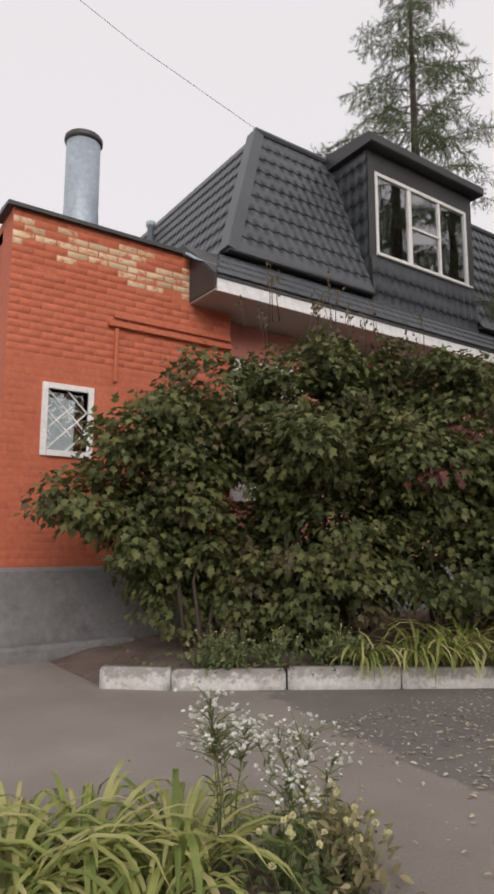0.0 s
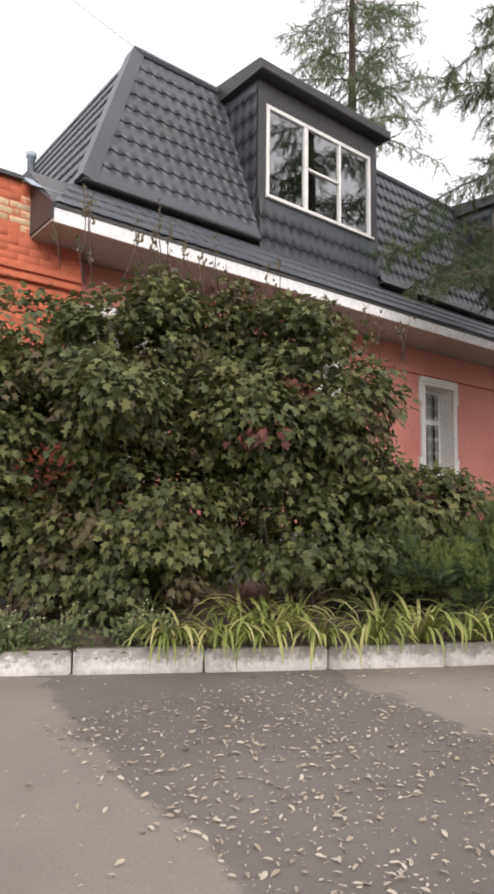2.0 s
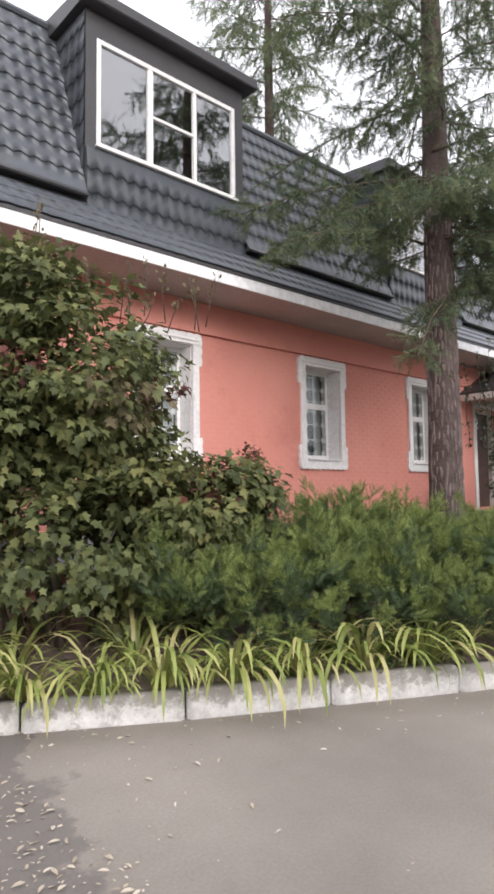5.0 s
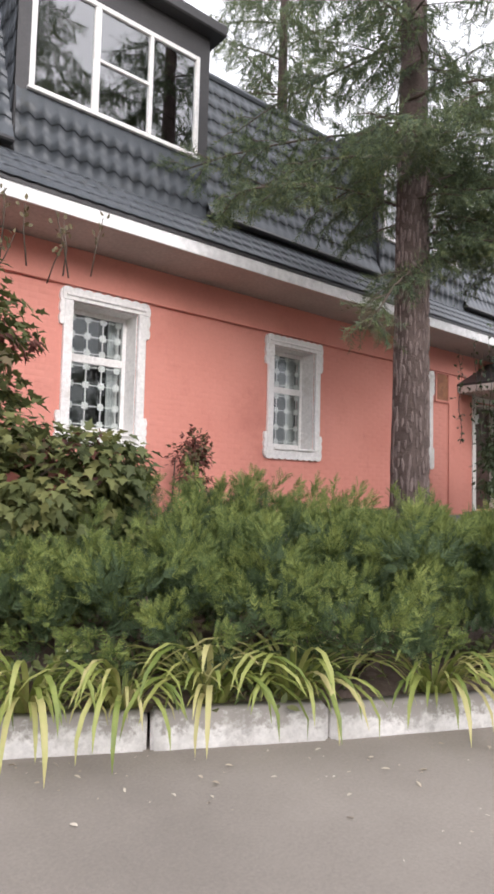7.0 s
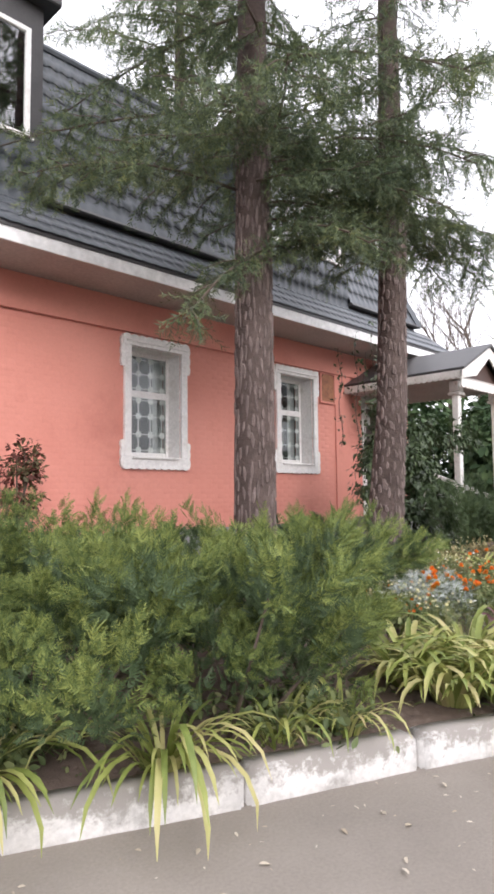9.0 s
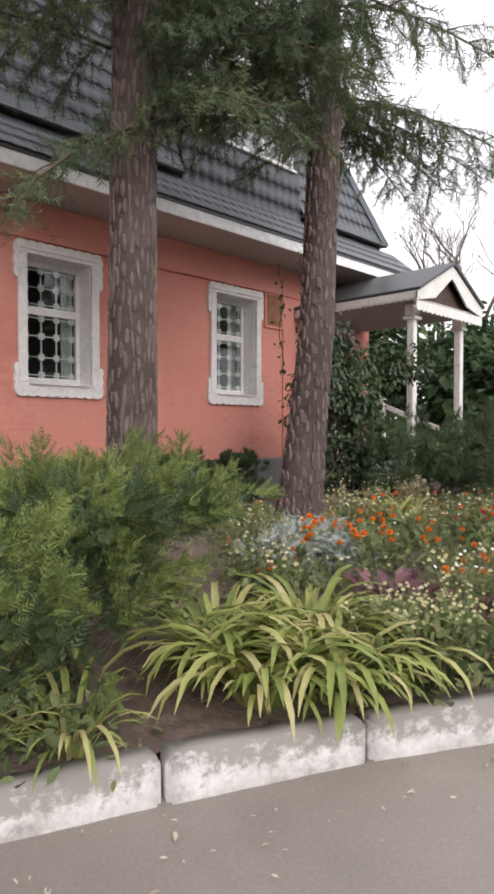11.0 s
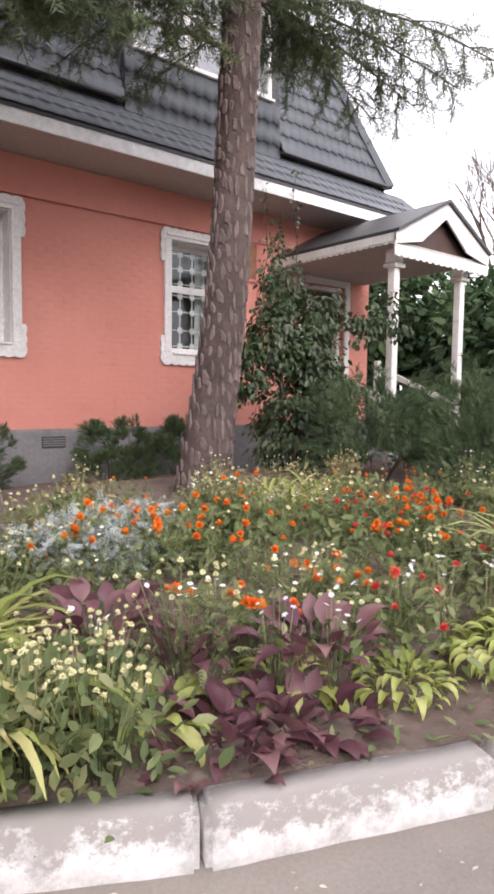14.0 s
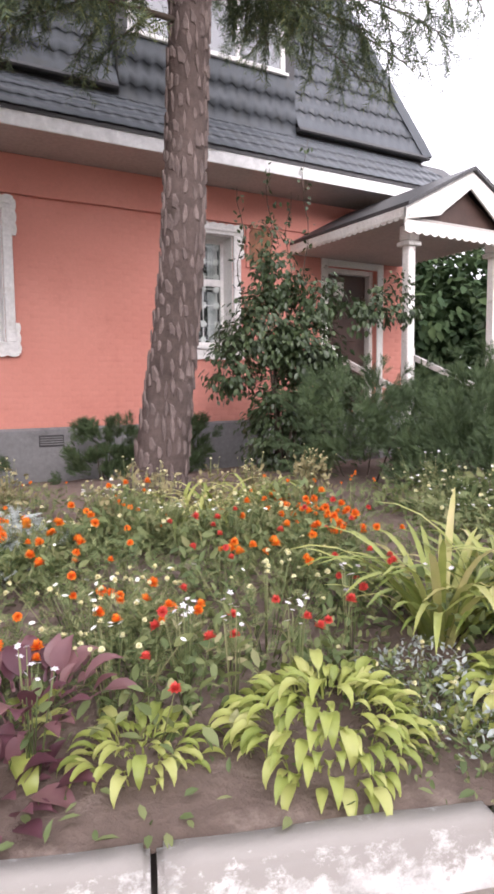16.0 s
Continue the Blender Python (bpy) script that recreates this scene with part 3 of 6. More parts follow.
def wing_window():
    x0, x1, z0, z1 = W0
    w = put("wing_window", Shape().box(x0 - 0.07, x0, WY - 0.03, WY + 0.12, z0 - 0.07, z1 + 0.07, 0.006).box(x1, x1 + 0.07, WY - 0.03, WY + 0.12, z0 - 0.07, z1 + 0.07, 0.006)
            .box(x0, x1, WY - 0.03, WY + 0.12, z1, z1 + 0.07, 0.006).box(x0, x1, WY - 0.05, WY + 0.12, z0 - 0.07, z0, 0.006).mesh(), M_WHITE, house, "small white-framed window with a diagonal lattice")
    pane = put("pane", Shape().box(x0, x1, WY + 0.08, WY + 0.086, z0, z1).mesh(), M_GLASS, w)
    pane.visible_shadow = False
    lat = Shape()
    for k in range(-2, 3):
        for sgn in (1, -1):
            a = Vector((x0 + 0.24 * k, WY + 0.02, z0 if sgn > 0 else z1))
            b = a + Vector((z1 - z0, 0, sgn * (z1 - z0))) * 0.75
            lo, hi = max(0.0, (x0 - a.x) / (b.x - a.x)), min(1.0, (x1 - a.x) / (b.x - a.x))
            hi = min(hi, abs((z1 - z0) / (b.z - a.z)))
            if hi > lo:
                lat.tube([a + (b - a) * lo, a + (b - a) * hi], [0.009, 0.009], 6)
    put("lattice", lat.mesh(), M_WHITE, w)


wing_window()


def scallop(x0, x1, z, up, amp=0.022, n=9):
    """The scalloped outer edge of a carved board, as points from x0 to x1."""
    pts = []
    for i in range(n * 6 + 1):
        t = i / (n * 6)
        pts.append((x0 + (x1 - x0) * t, z + up * amp * abs(math.sin(math.pi * n * t))))
    return pts


def ear(x, z, w, h, side):
    """A carved side lobe of the trim: points of its outline."""
    pts = [(x, z)]
    for i in range(13):
        t = i / 12
        pts.append((x + side * w * (0.72 + 0.28 * abs(math.sin(3 * math.pi * t))), z + h * t))
    pts.append((x, z + h))
    return pts


def build_window(x0, x1, z0, z1):
    """A recessed casement with a transom, glass, a white openwork grille, a sill and carved trim."""
    cx = (x0 + x1) / 2
    base = Vector((cx, 0, z0))
    win = new("window")
    win.parent, win.location = house, base
    tagged(win, "white two-part window behind a white openwork grille, with carved trim")
    w = (x1 - x0) / 2
    h = z1 - z0
    # reveals in white plaster
    for q in ((-w + 0.001, -w + 0.012, 0.001, h - 0.001), (w - 0.012, w - 0.001, 0.001, h - 0.001), (-w + 0.013, w - 0.013, h - 0.012, h - 0.001)):
        put("reveal", Shape().box(q[0], q[1], -0.001, 0.28, q[2], q[3]).mesh(), M_WHITE, win)
    tr = Shape()
    o = 0.125
    tr.box(-w - o, -w, -0.06, -0.001, -0.0, h, 0.008).box(w, w + o, -0.06, -0.001, -0.0, h, 0.008)
    top = scallop(-w - o - 0.03, w + o + 0.03, h + 0.155, 1)
    tr.prism([(-w - o - 0.03, h + 0.001), *top, (w + o + 0.03, h + 0.001)], "y", -0.062, -0.001)
    bot = scallop(-w - o - 0.03, w + o + 0.03, -0.175, -1)
    tr.prism([(-w - o - 0.03, -0.001), *bot, (w + o + 0.03, -0.001)], "y", -0.062, -0.001)
    put("trim", tr.mesh(), M_WHITE, win, "carved white wooden trim")
    for side in (-1, 1):
        for zz, hh in ((h - 0.33, 0.46), (-0.15, 0.40)):
            put("trim_lobe", Shape().prism(ear(side * (w + o), zz, 0.065, hh, side), "y", -0.05, -0.002).mesh(), M_WHITE, win)
    put("cornice_strip", Shape().box(-w - o + 0.02, w + o - 0.02, -0.085, -0.062, h + 0.05, h + 0.085, 0.006).mesh(), M_WHITE, win)
    put("sill", Shape().prism([(-0.10, -0.03), (-0.10, -0.005), (0.27, 0.03), (0.27, -0.03)], "x", -w + 0.015, w - 0.015).mesh(), M_WHITE, win)
    fr = Shape()
    y0, y1 = 0.281, 0.35
    fr.box(-w, -w + 0.07, y0, y1, 0, h, 0.006).box(w - 0.07, w, y0, y1, 0, h, 0.006)
    fr.box(-w + 0.07, w - 0.07, y0, y1, h - 0.08, h, 0.006).box(-w + 0.07, w - 0.07, y0, y1, 0.0, 0.09, 0.006)
    zt = h * 0.60
    fr.box(-w + 0.07, w - 0.07, y0 - 0.01, y1, zt - 0.055, zt + 0.055, 0.006)
    put("window_frame", fr.mesh(), M_WHITE, win)
    for a, b in ((0.09, zt - 0.055), (zt + 0.055, h - 0.08)):
        pn = put("pane", Shape().box(-w + 0.07, w - 0.07, 0.283, 0.287, a, b).mesh(), M_CLEAR, win)
        pn.visible_shadow = False
        g = Shape()
        n = 4
        rows = 3 if b - a > 0.6 else 2
        dz = (b - a) / rows
        for i in range(n):
            x = -w + 0.14 + (2 * w - 0.28) * i / (n - 1)
            g.tube([(x, 0.299, a), (x, 0.299, b)], [0.011, 0.011], 6)
            for r in range(rows + 1):
                z = min(max(a + dz * r, a + 0.04), b - 0.04)
                ring = [(x + 0.070 * (0.8 + 0.2 * math.cos(8 * t)) * math.cos(t), z + 0.070 * (0.8 + 0.2 * math.cos(8 * t)) * math.sin(t)) for t in [2 * math.pi * q / 24 for q in range(24)]]
                g.prism(ring, "y", 0.290, 0.297)
        for r in range(rows + 1):
            z = min(max(a + dz * r, a + 0.04), b - 0.04)
            g.box(-w + 0.08, w - 0.08, 0.300, 0.306, z - 0.008, z + 0.008)
        put("grille", g.mesh(), M_WHITE, win, "white openwork grille with rosettes")
    V, F = [], []
    for q in range(33):
        x = w * 0.58 + (w * 0.38) * q / 32
        V += [(x, 0.47 + 0.02 * math.sin(q * 1.4), 0.05), (x, 0.47 + 0.02 * math.sin(q * 1.4), h - 0.05)]
        if q:
            F.append((2 * q - 2, 2 * q, 2 * q + 1, 2 * q - 1))
    put("curtain", poly_mesh(V, F, True), M_CURTAIN, win, "white net curtain drawn to one side")


for o in OPEN:
    build_window(*o)

# added rooms behind the windows, their dimness painted in as dark grey
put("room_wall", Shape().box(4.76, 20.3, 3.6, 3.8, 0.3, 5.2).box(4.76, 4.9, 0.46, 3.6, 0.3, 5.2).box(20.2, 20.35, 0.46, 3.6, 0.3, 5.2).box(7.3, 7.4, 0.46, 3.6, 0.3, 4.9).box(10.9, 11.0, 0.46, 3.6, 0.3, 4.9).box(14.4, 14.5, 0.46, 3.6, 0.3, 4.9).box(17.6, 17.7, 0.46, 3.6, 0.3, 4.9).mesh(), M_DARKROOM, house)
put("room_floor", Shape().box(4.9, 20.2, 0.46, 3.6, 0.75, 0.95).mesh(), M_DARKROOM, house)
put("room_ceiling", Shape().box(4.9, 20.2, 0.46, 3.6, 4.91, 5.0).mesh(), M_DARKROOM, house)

# entrance
door = put("door_leaf", Shape().box(DOOR[0] + 0.08, DOOR[1] - 0.08, 0.22, 0.27, DOOR[2], DOOR[3] - 0.08, 0.01).mesh(), M_DOOR, house, "dark brown wooden entrance door")
dd = Shape()
for zz in (1.2, 2.2):
    dd.box(DOOR[0] + 0.2, DOOR[1] - 0.2, 0.205, 0.219, zz, zz + 0.8, 0.01)
put("door_panel", dd.mesh(), M_DOOR, door)
put("door_handle", Shape().tube([(DOOR[0] + 0.16, 0.21, 2.05), (DOOR[0] + 0.16, 0.16, 2.05), (DOOR[0] + 0.26, 0.155, 2.05)], [0.012, 0.012, 0.01], 8).mesh(True), M_ZINC, door)
put("door_frame", Shape().box(DOOR[0], DOOR[0] + 0.08, 0.1, 0.3, DOOR[2], DOOR[3], 0.006).box(DOOR[1] - 0.08, DOOR[1], 0.1, 0.3, DOOR[2], DOOR[3], 0.006).box(DOOR[0] + 0.08, DOOR[1] - 0.08, 0.1, 0.3, DOOR[3] - 0.08, DOOR[3], 0.006).mesh(), M_PEEL, house)
put("door_casing", Shape().box(DOOR[0] - 0.14, DOOR[0], -0.03, -0.001, 0.95, DOOR[3] + 0.14, 0.006).box(DOOR[1], DOOR[1] + 0.14, -0.03, -0.001, 0.95, DOOR[3] + 0.14, 0.006).box(DOOR[0], DOOR[1], -0.03, -0.001, DOOR[3], DOOR[3] + 0.14, 0.006).mesh(), M_PEEL, house, "peeling cream door casing")

notice = put("notice", Shape().box(DOOR[0] + 0.30, DOOR[0] + 0.52, 0.212, 0.218, 3.0, 3.24, 0.001).mesh(), M_WHITE, door, "white paper notice")
M_RUST = surface("rust_brown_enamel", (0.24, 0.10, 0.06), (0.36, 0.17, 0.09), 0.6, 7.0, 30, 0.2, 0.002, dirt=(0.12, 0.06, 0.045), dirt_scale=9)
plaque = put("wall_plaque", Shape().prism([(16.98, 3.34), (17.40, 3.34), (17.40, 3.80), (17.32, 3.90), (17.06, 3.90), (16.98, 3.80)], "y", -0.035, -0.004).mesh(), M_RUST)
tagged(plaque, "rust-brown wall plaque with a raised coral rim", "plaque")
put("rim", Shape().box(16.93, 16.978, -0.05, -0.004, 3.29, 3.925, 0.006).box(17.402, 17.445, -0.05, -0.004, 3.29, 3.925, 0.006).box(16.979, 17.401, -0.05, -0.004, 3.901, 3.925, 0.004).box(16.979, 17.401, -0.05, -0.004, 3.29, 3.335, 0.006).mesh(), M_CORAL, plaque)

# eaves
FX0, FX1 = 4.10, 21.15
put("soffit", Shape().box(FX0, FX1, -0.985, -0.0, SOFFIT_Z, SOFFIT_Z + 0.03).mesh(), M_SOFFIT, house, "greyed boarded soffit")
put("fascia", Shape().box(FX0 + 0.02, FX1, -1.015, -0.987, SOFFIT_Z - 0.01, 4.635, 0.004).mesh(), M_FASCIA, house, "white metal fascia strip")
put("eave_end", Shape().prism([(-0.99, SOFFIT_Z + 0.031), (-1.02, 4.66), (-0.36, 5.13), (-0.36, SOFFIT_Z + 0.031)], "x", FX0 - 0.02, FX0 + 0.015).mesh(), M_ROOFTRIM, house, "dark metal eave end")
put("eave_end", Shape().box(FX1 + 0.001, FX1 + 0.03, -1.0, 5.0, SOFFIT_Z, 4.66).mesh(), M_FASCIA, house)
put("gutter_flashing", Shape().prism([(-0.62, 4.97), (-0.62, 4.985), (-0.30, 5.2), (-0.30, 5.18)], "x", 3.98, 4.78).mesh(), M_ZINC, house, "pale zinc flashing strip")


def tile_sheet(O, U, W, vmax, left, right, step=0.35, wave=0.20, amp=0.008, lip=0.020, du=0.0305):
    """Wavy metal tile sheeting on the plane through O along U, up W: rows with a lip at each step, clipped at left(v) and right(v)."""
    O, U, W = np.array(O, float), unit(np.array(U, float)), unit(np.array(W, float))
    N = np.cross(U, W)
    umin = min(left(0), left(vmax))
    umax = max(right(0), right(vmax))
    nu = int((umax - umin) / du) + 2
    us = umin + du * np.arange(nu)
    lines = []
    k = 0
    while k * step < vmax - 1e-6:
        a, b = k * step, min((k + 1) * step, vmax)
        lines += [(a, lip), (a + (b - a) * 0.5, lip * 0.5), (b - 0.002, 0.0)]
        k += 1
    V = []
    for v, hgt in lines:
        uu = np.clip(us, left(v), right(v))
        wv = amp * (0.5 + 0.5 * np.cos(2 * math.pi * uu / wave)) ** 0.7
        off = 0.030 * np.cos(2 * math.pi * uu / wave)
        vv = np.clip(v - off, -0.02, vmax)
        V.append(O + uu[:, None] * U + vv[:, None] * W + (wv + hgt)[:, None] * N)
    V = np.concatenate(V)
    nl = len(lines)
    i, j = np.meshgrid(np.arange(nl - 1), np.arange(nu - 1), indexing="ij")
    a = (i * nu + j).ravel()
    F = np.stack([a, a + 1, a + nu + 1, a + nu], -1)
    me = array_mesh(V, F)
    # the lips are creased, the tile faces rounded
    crease = me.attributes.get("sharp_face") or me.attributes.new("sharp_face", "BOOLEAN", "FACE")
    crease.data.foreach_set("value", (i.ravel() % 3 == 2))
    me.update()
    return me


# lower skirt of the roof
SK0, SK1 = (-1.04, 4.65), (-0.12, 5.42)
skw = (0, SK1[0] - SK0[0], SK1[1] - SK0[1])
skl = math.hypot(skw[1], skw[2])
put("roof_skirt", tile_sheet((FX0, SK0[0], SK0[1]), (1, 0, 0), skw, skl, lambda v: 0.0 + 0.5 * v, lambda v: FX1 - FX0 + 0.05 - 0.75 * v, lip=0.012, amp=0.007), M_ROOF, house, "dark metal-tile roof skirt over the eaves")
put("roof_underlay", Shape().prism([(-1.03, 4.60), (-1.03, 4.645), (-0.10, 5.41), (0.3, 5.41), (0.3, 4.60)], "x", FX0 + 0.016, FX1).mesh(), M_ROOFTRIM, house)

# steep mansard
MB, MT = (-0.22, 5.48), (0.88, 8.45)
mw = (0, MT[0] - MB[0], MT[1] - MB[1])
ml = math.hypot(mw[1], mw[2])
HX0, HX1, AX0, AX1 = 4.78, 20.66, 6.05, 19.45
D1, D2 = (7.80, 10.74), (14.85, 17.79)


def hip_l(v):
    return HX0 + (AX0 - HX0) * v / ml


def hip_r(v):
    return HX1 + (AX1 - HX1) * v / ml


for lft, rgt in ((hip_l, lambda v: D1[0] - 0.01), (lambda v: D1[1] + 0.01, lambda v: D2[0] - 0.01), (lambda v: D2[1] + 0.01, hip_r)):
    put("mansard_sheet", tile_sheet((0, MB[0], MB[1]), (1, 0, 0), mw, ml, lft, rgt), M_ROOF, house, "dark graphite metal tile sheeting")
put("mansard_sheet", tile_sheet((HX0, MB[0], MB[1]), (0, -1, 0), (AX0 - HX0, 0, MT[1] - MB[1]), ml * 0.98, lambda v: -9.0 + 0.37 * v, lambda v: -0.36 * v), M_ROOF, house)
put("mansard_sheet", tile_sheet((HX1, MB[0], MB[1]), (0, 1, 0), (AX1 - HX1, 0, MT[1] - MB[1]), ml * 0.98, lambda v: 0.36 * v, lambda v: 9.0 - 0.37 * v), M_ROOF, house)
put("mansard_core", Shape().add([(HX0 + 0.05, MB[0] + 0.05, 5.3), (HX1 - 0.05, MB[0] + 0.05, 5.3), (HX1 - 0.05, 8.8, 5.3), (HX0 + 0.05, 8.8, 5.3),
                                 (AX0 + 0.05, MT[0] + 0.06, 8.42), (AX1 - 0.05, MT[0] + 0.06, 8.42), (AX1 - 0.05, 7.8, 8.42), (AX0 + 0.05, 7.8, 8.42)],
                                [(3, 2, 1, 0), (4, 5, 6, 7), (0, 1, 5, 4), (1, 2, 6, 5), (2, 3, 7, 6), (3, 0, 4, 7)]).mesh(), M_ROOFTRIM, house)
for ends, side in (((Vector((HX0, *MB)), Vector((AX0, *MT))), -1), ((Vector((HX1, *MB)), Vector((AX1, *MT))), 1)):
    # a strip folded along the hip, one flange on each slope
    cap = []
    for p in ends:
        cap += [p + Vector((-side * 0.17, -0.045, 0.0)), p + Vector((side * 0.035, -0.065, 0.03)), p + Vector((side * 0.05, 0.17, 0.0)), p + Vector((-side * 0.05, 0.08, -0.03))]
    put("hip_cap", Shape().add(cap, [(0, 1, 5, 4), (1, 2, 6, 5), (2, 3, 7, 6), (3, 0, 4, 7), (3, 2, 1, 0), (4, 5, 6, 7)]).mesh(), M_ROOF, house, "folded metal hip capping")
put("ridge_cap", Shape().tube([(AX0, MT[0], MT[1] + 0.03), (AX1, MT[0], MT[1] + 0.03)], [0.07, 0.07], 8).mesh(), M_ROOF, house)
# lower edge of the steep sheets
for a, b in ((HX0, D1[0]), (D1[1], D2[0]), (D2[1], HX1)):
    put("sheet_edge", Shape().prism([(-0.27, 5.44), (-0.29, 5.46), (-0.24, 5.52), (-0.12, 5.46)], "x", a, b - 0.02).mesh(), M_ROOFTRIM, house)


def build_dormer(x0, x1):
    """A box dormer with tiled front and cheeks, a deep roof edge and a three-part window."""
    d = new("dormer")
    d.parent, d.location = house, ((x0 + x1) / 2, -0.13, 5.2)
    tagged(d, "dark metal-tiled box dormer with a wide white-framed window")
    w = (x1 - x0) / 2
    wx0, wx1, wz0, wz1 = -w + 0.17, w - 0.18, 1.08, 2.68
    for q in ((-w, wx0, 0.0, 3.06), (wx1, w, 0.0, 3.06), (wx0, wx1, wz1, 3.06), (wx0, wx1, 0.0, wz0)):
        put("front_panel", Shape().box(q[0], q[1], 0, 0.12, q[2], q[3]).mesh(), M_ROOFTRIM, d)
    put("front_tiles", tile_sheet((0, -0.045, 0.02), (1, 0, 0), (0, 0.03, 1), 1.03, lambda v: -w + 0.01, lambda v: w - 0.01), M_ROOF, d, "metal tile apron under the window")
    for side in (-1, 1):
        ch = Shape().prism([(0.121, 0.2), (0.121, 3.06), (1.3, 3.06), (1.15, 3.0)], "x", side * (w - 0.12), side * w)
        put("cheek", ch.mesh(), M_ROOFTRIM, d)
        O, U = ((-w - 0.004, 1.12, 0.35), (0, -1, 0)) if side < 0 else ((w + 0.004, 0.12, 0.35), (0, 1, 0))
        if side < 0:
            put("cheek_tiles", tile_sheet(O, U, (0, 0, 1), 2.68, lambda v: max(0.0, 0.92 - 0.37 * v), lambda v: 1.1), M_ROOF, d)
        else:
            put("cheek_tiles", tile_sheet(O, U, (0, 0, 1), 2.68, lambda v: 0.0, lambda v: min(1.1, 0.1 + 0.37 * v)), M_ROOF, d)
    put("dormer_roof", Shape().prism([(-0.20, 3.061), (-0.22, 3.08), (-0.22, 3.22), (-0.18, 3.26), (1.3, 3.40), (1.3, 3.061)], "x", -w - 0.12, w + 0.16).mesh(), M_ROOFTRIM, d, "dark overhanging dormer roof edge")
    win = new("dormer_window")
    win.parent = d
    fr = Shape()
    b = 0.07
    fr.box(wx0, wx0 + b, -0.012, 0.06, wz0, wz1, 0.006).box(wx1 - b, wx1, -0.012, 0.06, wz0, wz1, 0.006)
    fr.box(wx0 + b, wx1 - b, -0.012, 0.06, wz1 - b, wz1, 0.006).box(wx0 + b, wx1 - b, -0.012, 0.06, wz0, wz0 + b, 0.006)
    m1, m2 = wx0 + (wx1 - wx0) * 0.35, wx0 + (wx1 - wx0) * 0.675
    fr.box(m1 - 0.045, m1 + 0.045, -0.012, 0.06, wz0 + b, wz1 - b, 0.006).box(m2 - 0.03, m2 + 0.03, -0.012, 0.06, wz0 + b, wz1 - b, 0.006)
    zt = wz0 + (wz1 - wz0) * 0.5
    fr.box(m1 + 0.045, m2 - 0.03, -0.01, 0.05, zt - 0.022, zt + 0.022, 0.005)
    put("window_frame", fr.mesh(), M_WHITE, win, "white window frame")
    put("window_sill", Shape().box(wx0 - 0.03, wx1 + 0.03, -0.075, -0.013, wz0 - 0.03, wz0 + 0.012, 0.006).mesh(), M_WHITE, win)
    for a, c, e, g in ((wx0 + b, m1 - 0.045, wz0 + b, wz1 - b), (m1 + 0.045, m2 - 0.03, wz0 + b, zt - 0.022), (m1 + 0.045, m2 - 0.03, zt + 0.022, wz1 - b), (m2 + 0.03, wx1 - b, wz0 + b, wz1 - b)):
        pn = put("pane", Shape().box(a, c, 0.025, 0.031, e, g).mesh(), M_GLASS, win)
        pn.visible_shadow = False
    # added shell behind the glass, coloured dark in place of an unlit room
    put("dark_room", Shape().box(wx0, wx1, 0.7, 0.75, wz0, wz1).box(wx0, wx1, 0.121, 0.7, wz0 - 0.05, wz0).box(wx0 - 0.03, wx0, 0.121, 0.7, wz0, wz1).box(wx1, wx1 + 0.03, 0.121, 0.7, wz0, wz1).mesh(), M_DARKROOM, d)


build_dormer(*D1)
build_dormer(*D2)

# flue and vent pipes
flue = put("flue_pipe", Shape().tube([(0, 0, 0), (0, 0, 1.25), (0, 0, 1.28), (0, 0, 2.45)], [0.27, 0.27, 0.262, 0.262], 32).mesh(True), M_ZINC)
flue.location = (3.18, 1.5, 5.0)
tagged(flue, "grey zinc flue pipe with a dark rim on the flat roof", "pipe")
put("rim", Shape().tube([(0, 0, 2.44), (0, 0, 2.47), (0, 0, 2.53), (0, 0, 2.55)], [0.27, 0.295, 0.295, 0.28], 32).mesh(), M_ROOFTRIM, flue)
vp = put("vent_pipe", Shape().tube([(0, 0, -1.2), (0, 0, 0.45), (0, 0, 0.46), (0, 0, 0.56)], [0.07, 0.07, 0.10, 0.10], 16).mesh(True), M_ZINC)
vp.location = (5.62, 4.1, 7.45)
tagged(vp, "small zinc vent pipe through the roof slope", "pipe")
wire = put("overhead_wire", Shape().tube([(6.05, 0.85, 8.5), (4.02, 1.5, 9.62), (-2.0, 3.4, 13.6)], [0.007, 0.007, 0.007], 6).mesh(), M_ZINC)
tagged(wire, "thin grey overhead wire tied to the roof corner", "cable")

# ---- porch ----
porch = thing("porch", (18.95, 0, 0), "small white gabled wooden porch with peeling paint", "porch")
PX0, PX1, PYF = -1.2, 1.2, -2.65
PE, PA = 3.70, 4.32
for side, xe in ((-1, PX0), (1, PX1)):
    put("roof_slope", Shape().prism([(xe, PE), (xe, PE + 0.05), (0.02, PA + 0.05), (0.02, PA)] if side < 0 else [(xe, PE), (xe, PE + 0.05), (0.021, PA + 0.05), (0.021, PA)], "y", PYF - 0.1, -0.04).mesh(), M_ROOFTRIM, porch, "weathered sheet roof")
    put("eave_board", Shape().box(min(xe, xe - side * 0.03), max(xe, xe - side * 0.03), PYF - 0.06, -0.05, PE - 0.12, PE - 0.001, 0.004).mesh(), M_PEEL, porch)
    sc = scallop(PYF - 0.05, -0.06, PE - 0.121, -1, 0.035, 22)
    put("valance", Shape().prism([(PYF - 0.05, PE - 0.119), *sc, (-0.06, PE - 0.119)], "x", xe - side * 0.025, xe - side * 0.008).mesh(), M_PEEL, porch)
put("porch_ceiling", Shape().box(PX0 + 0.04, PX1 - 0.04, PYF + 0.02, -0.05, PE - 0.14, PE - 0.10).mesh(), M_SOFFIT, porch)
gab = Shape()
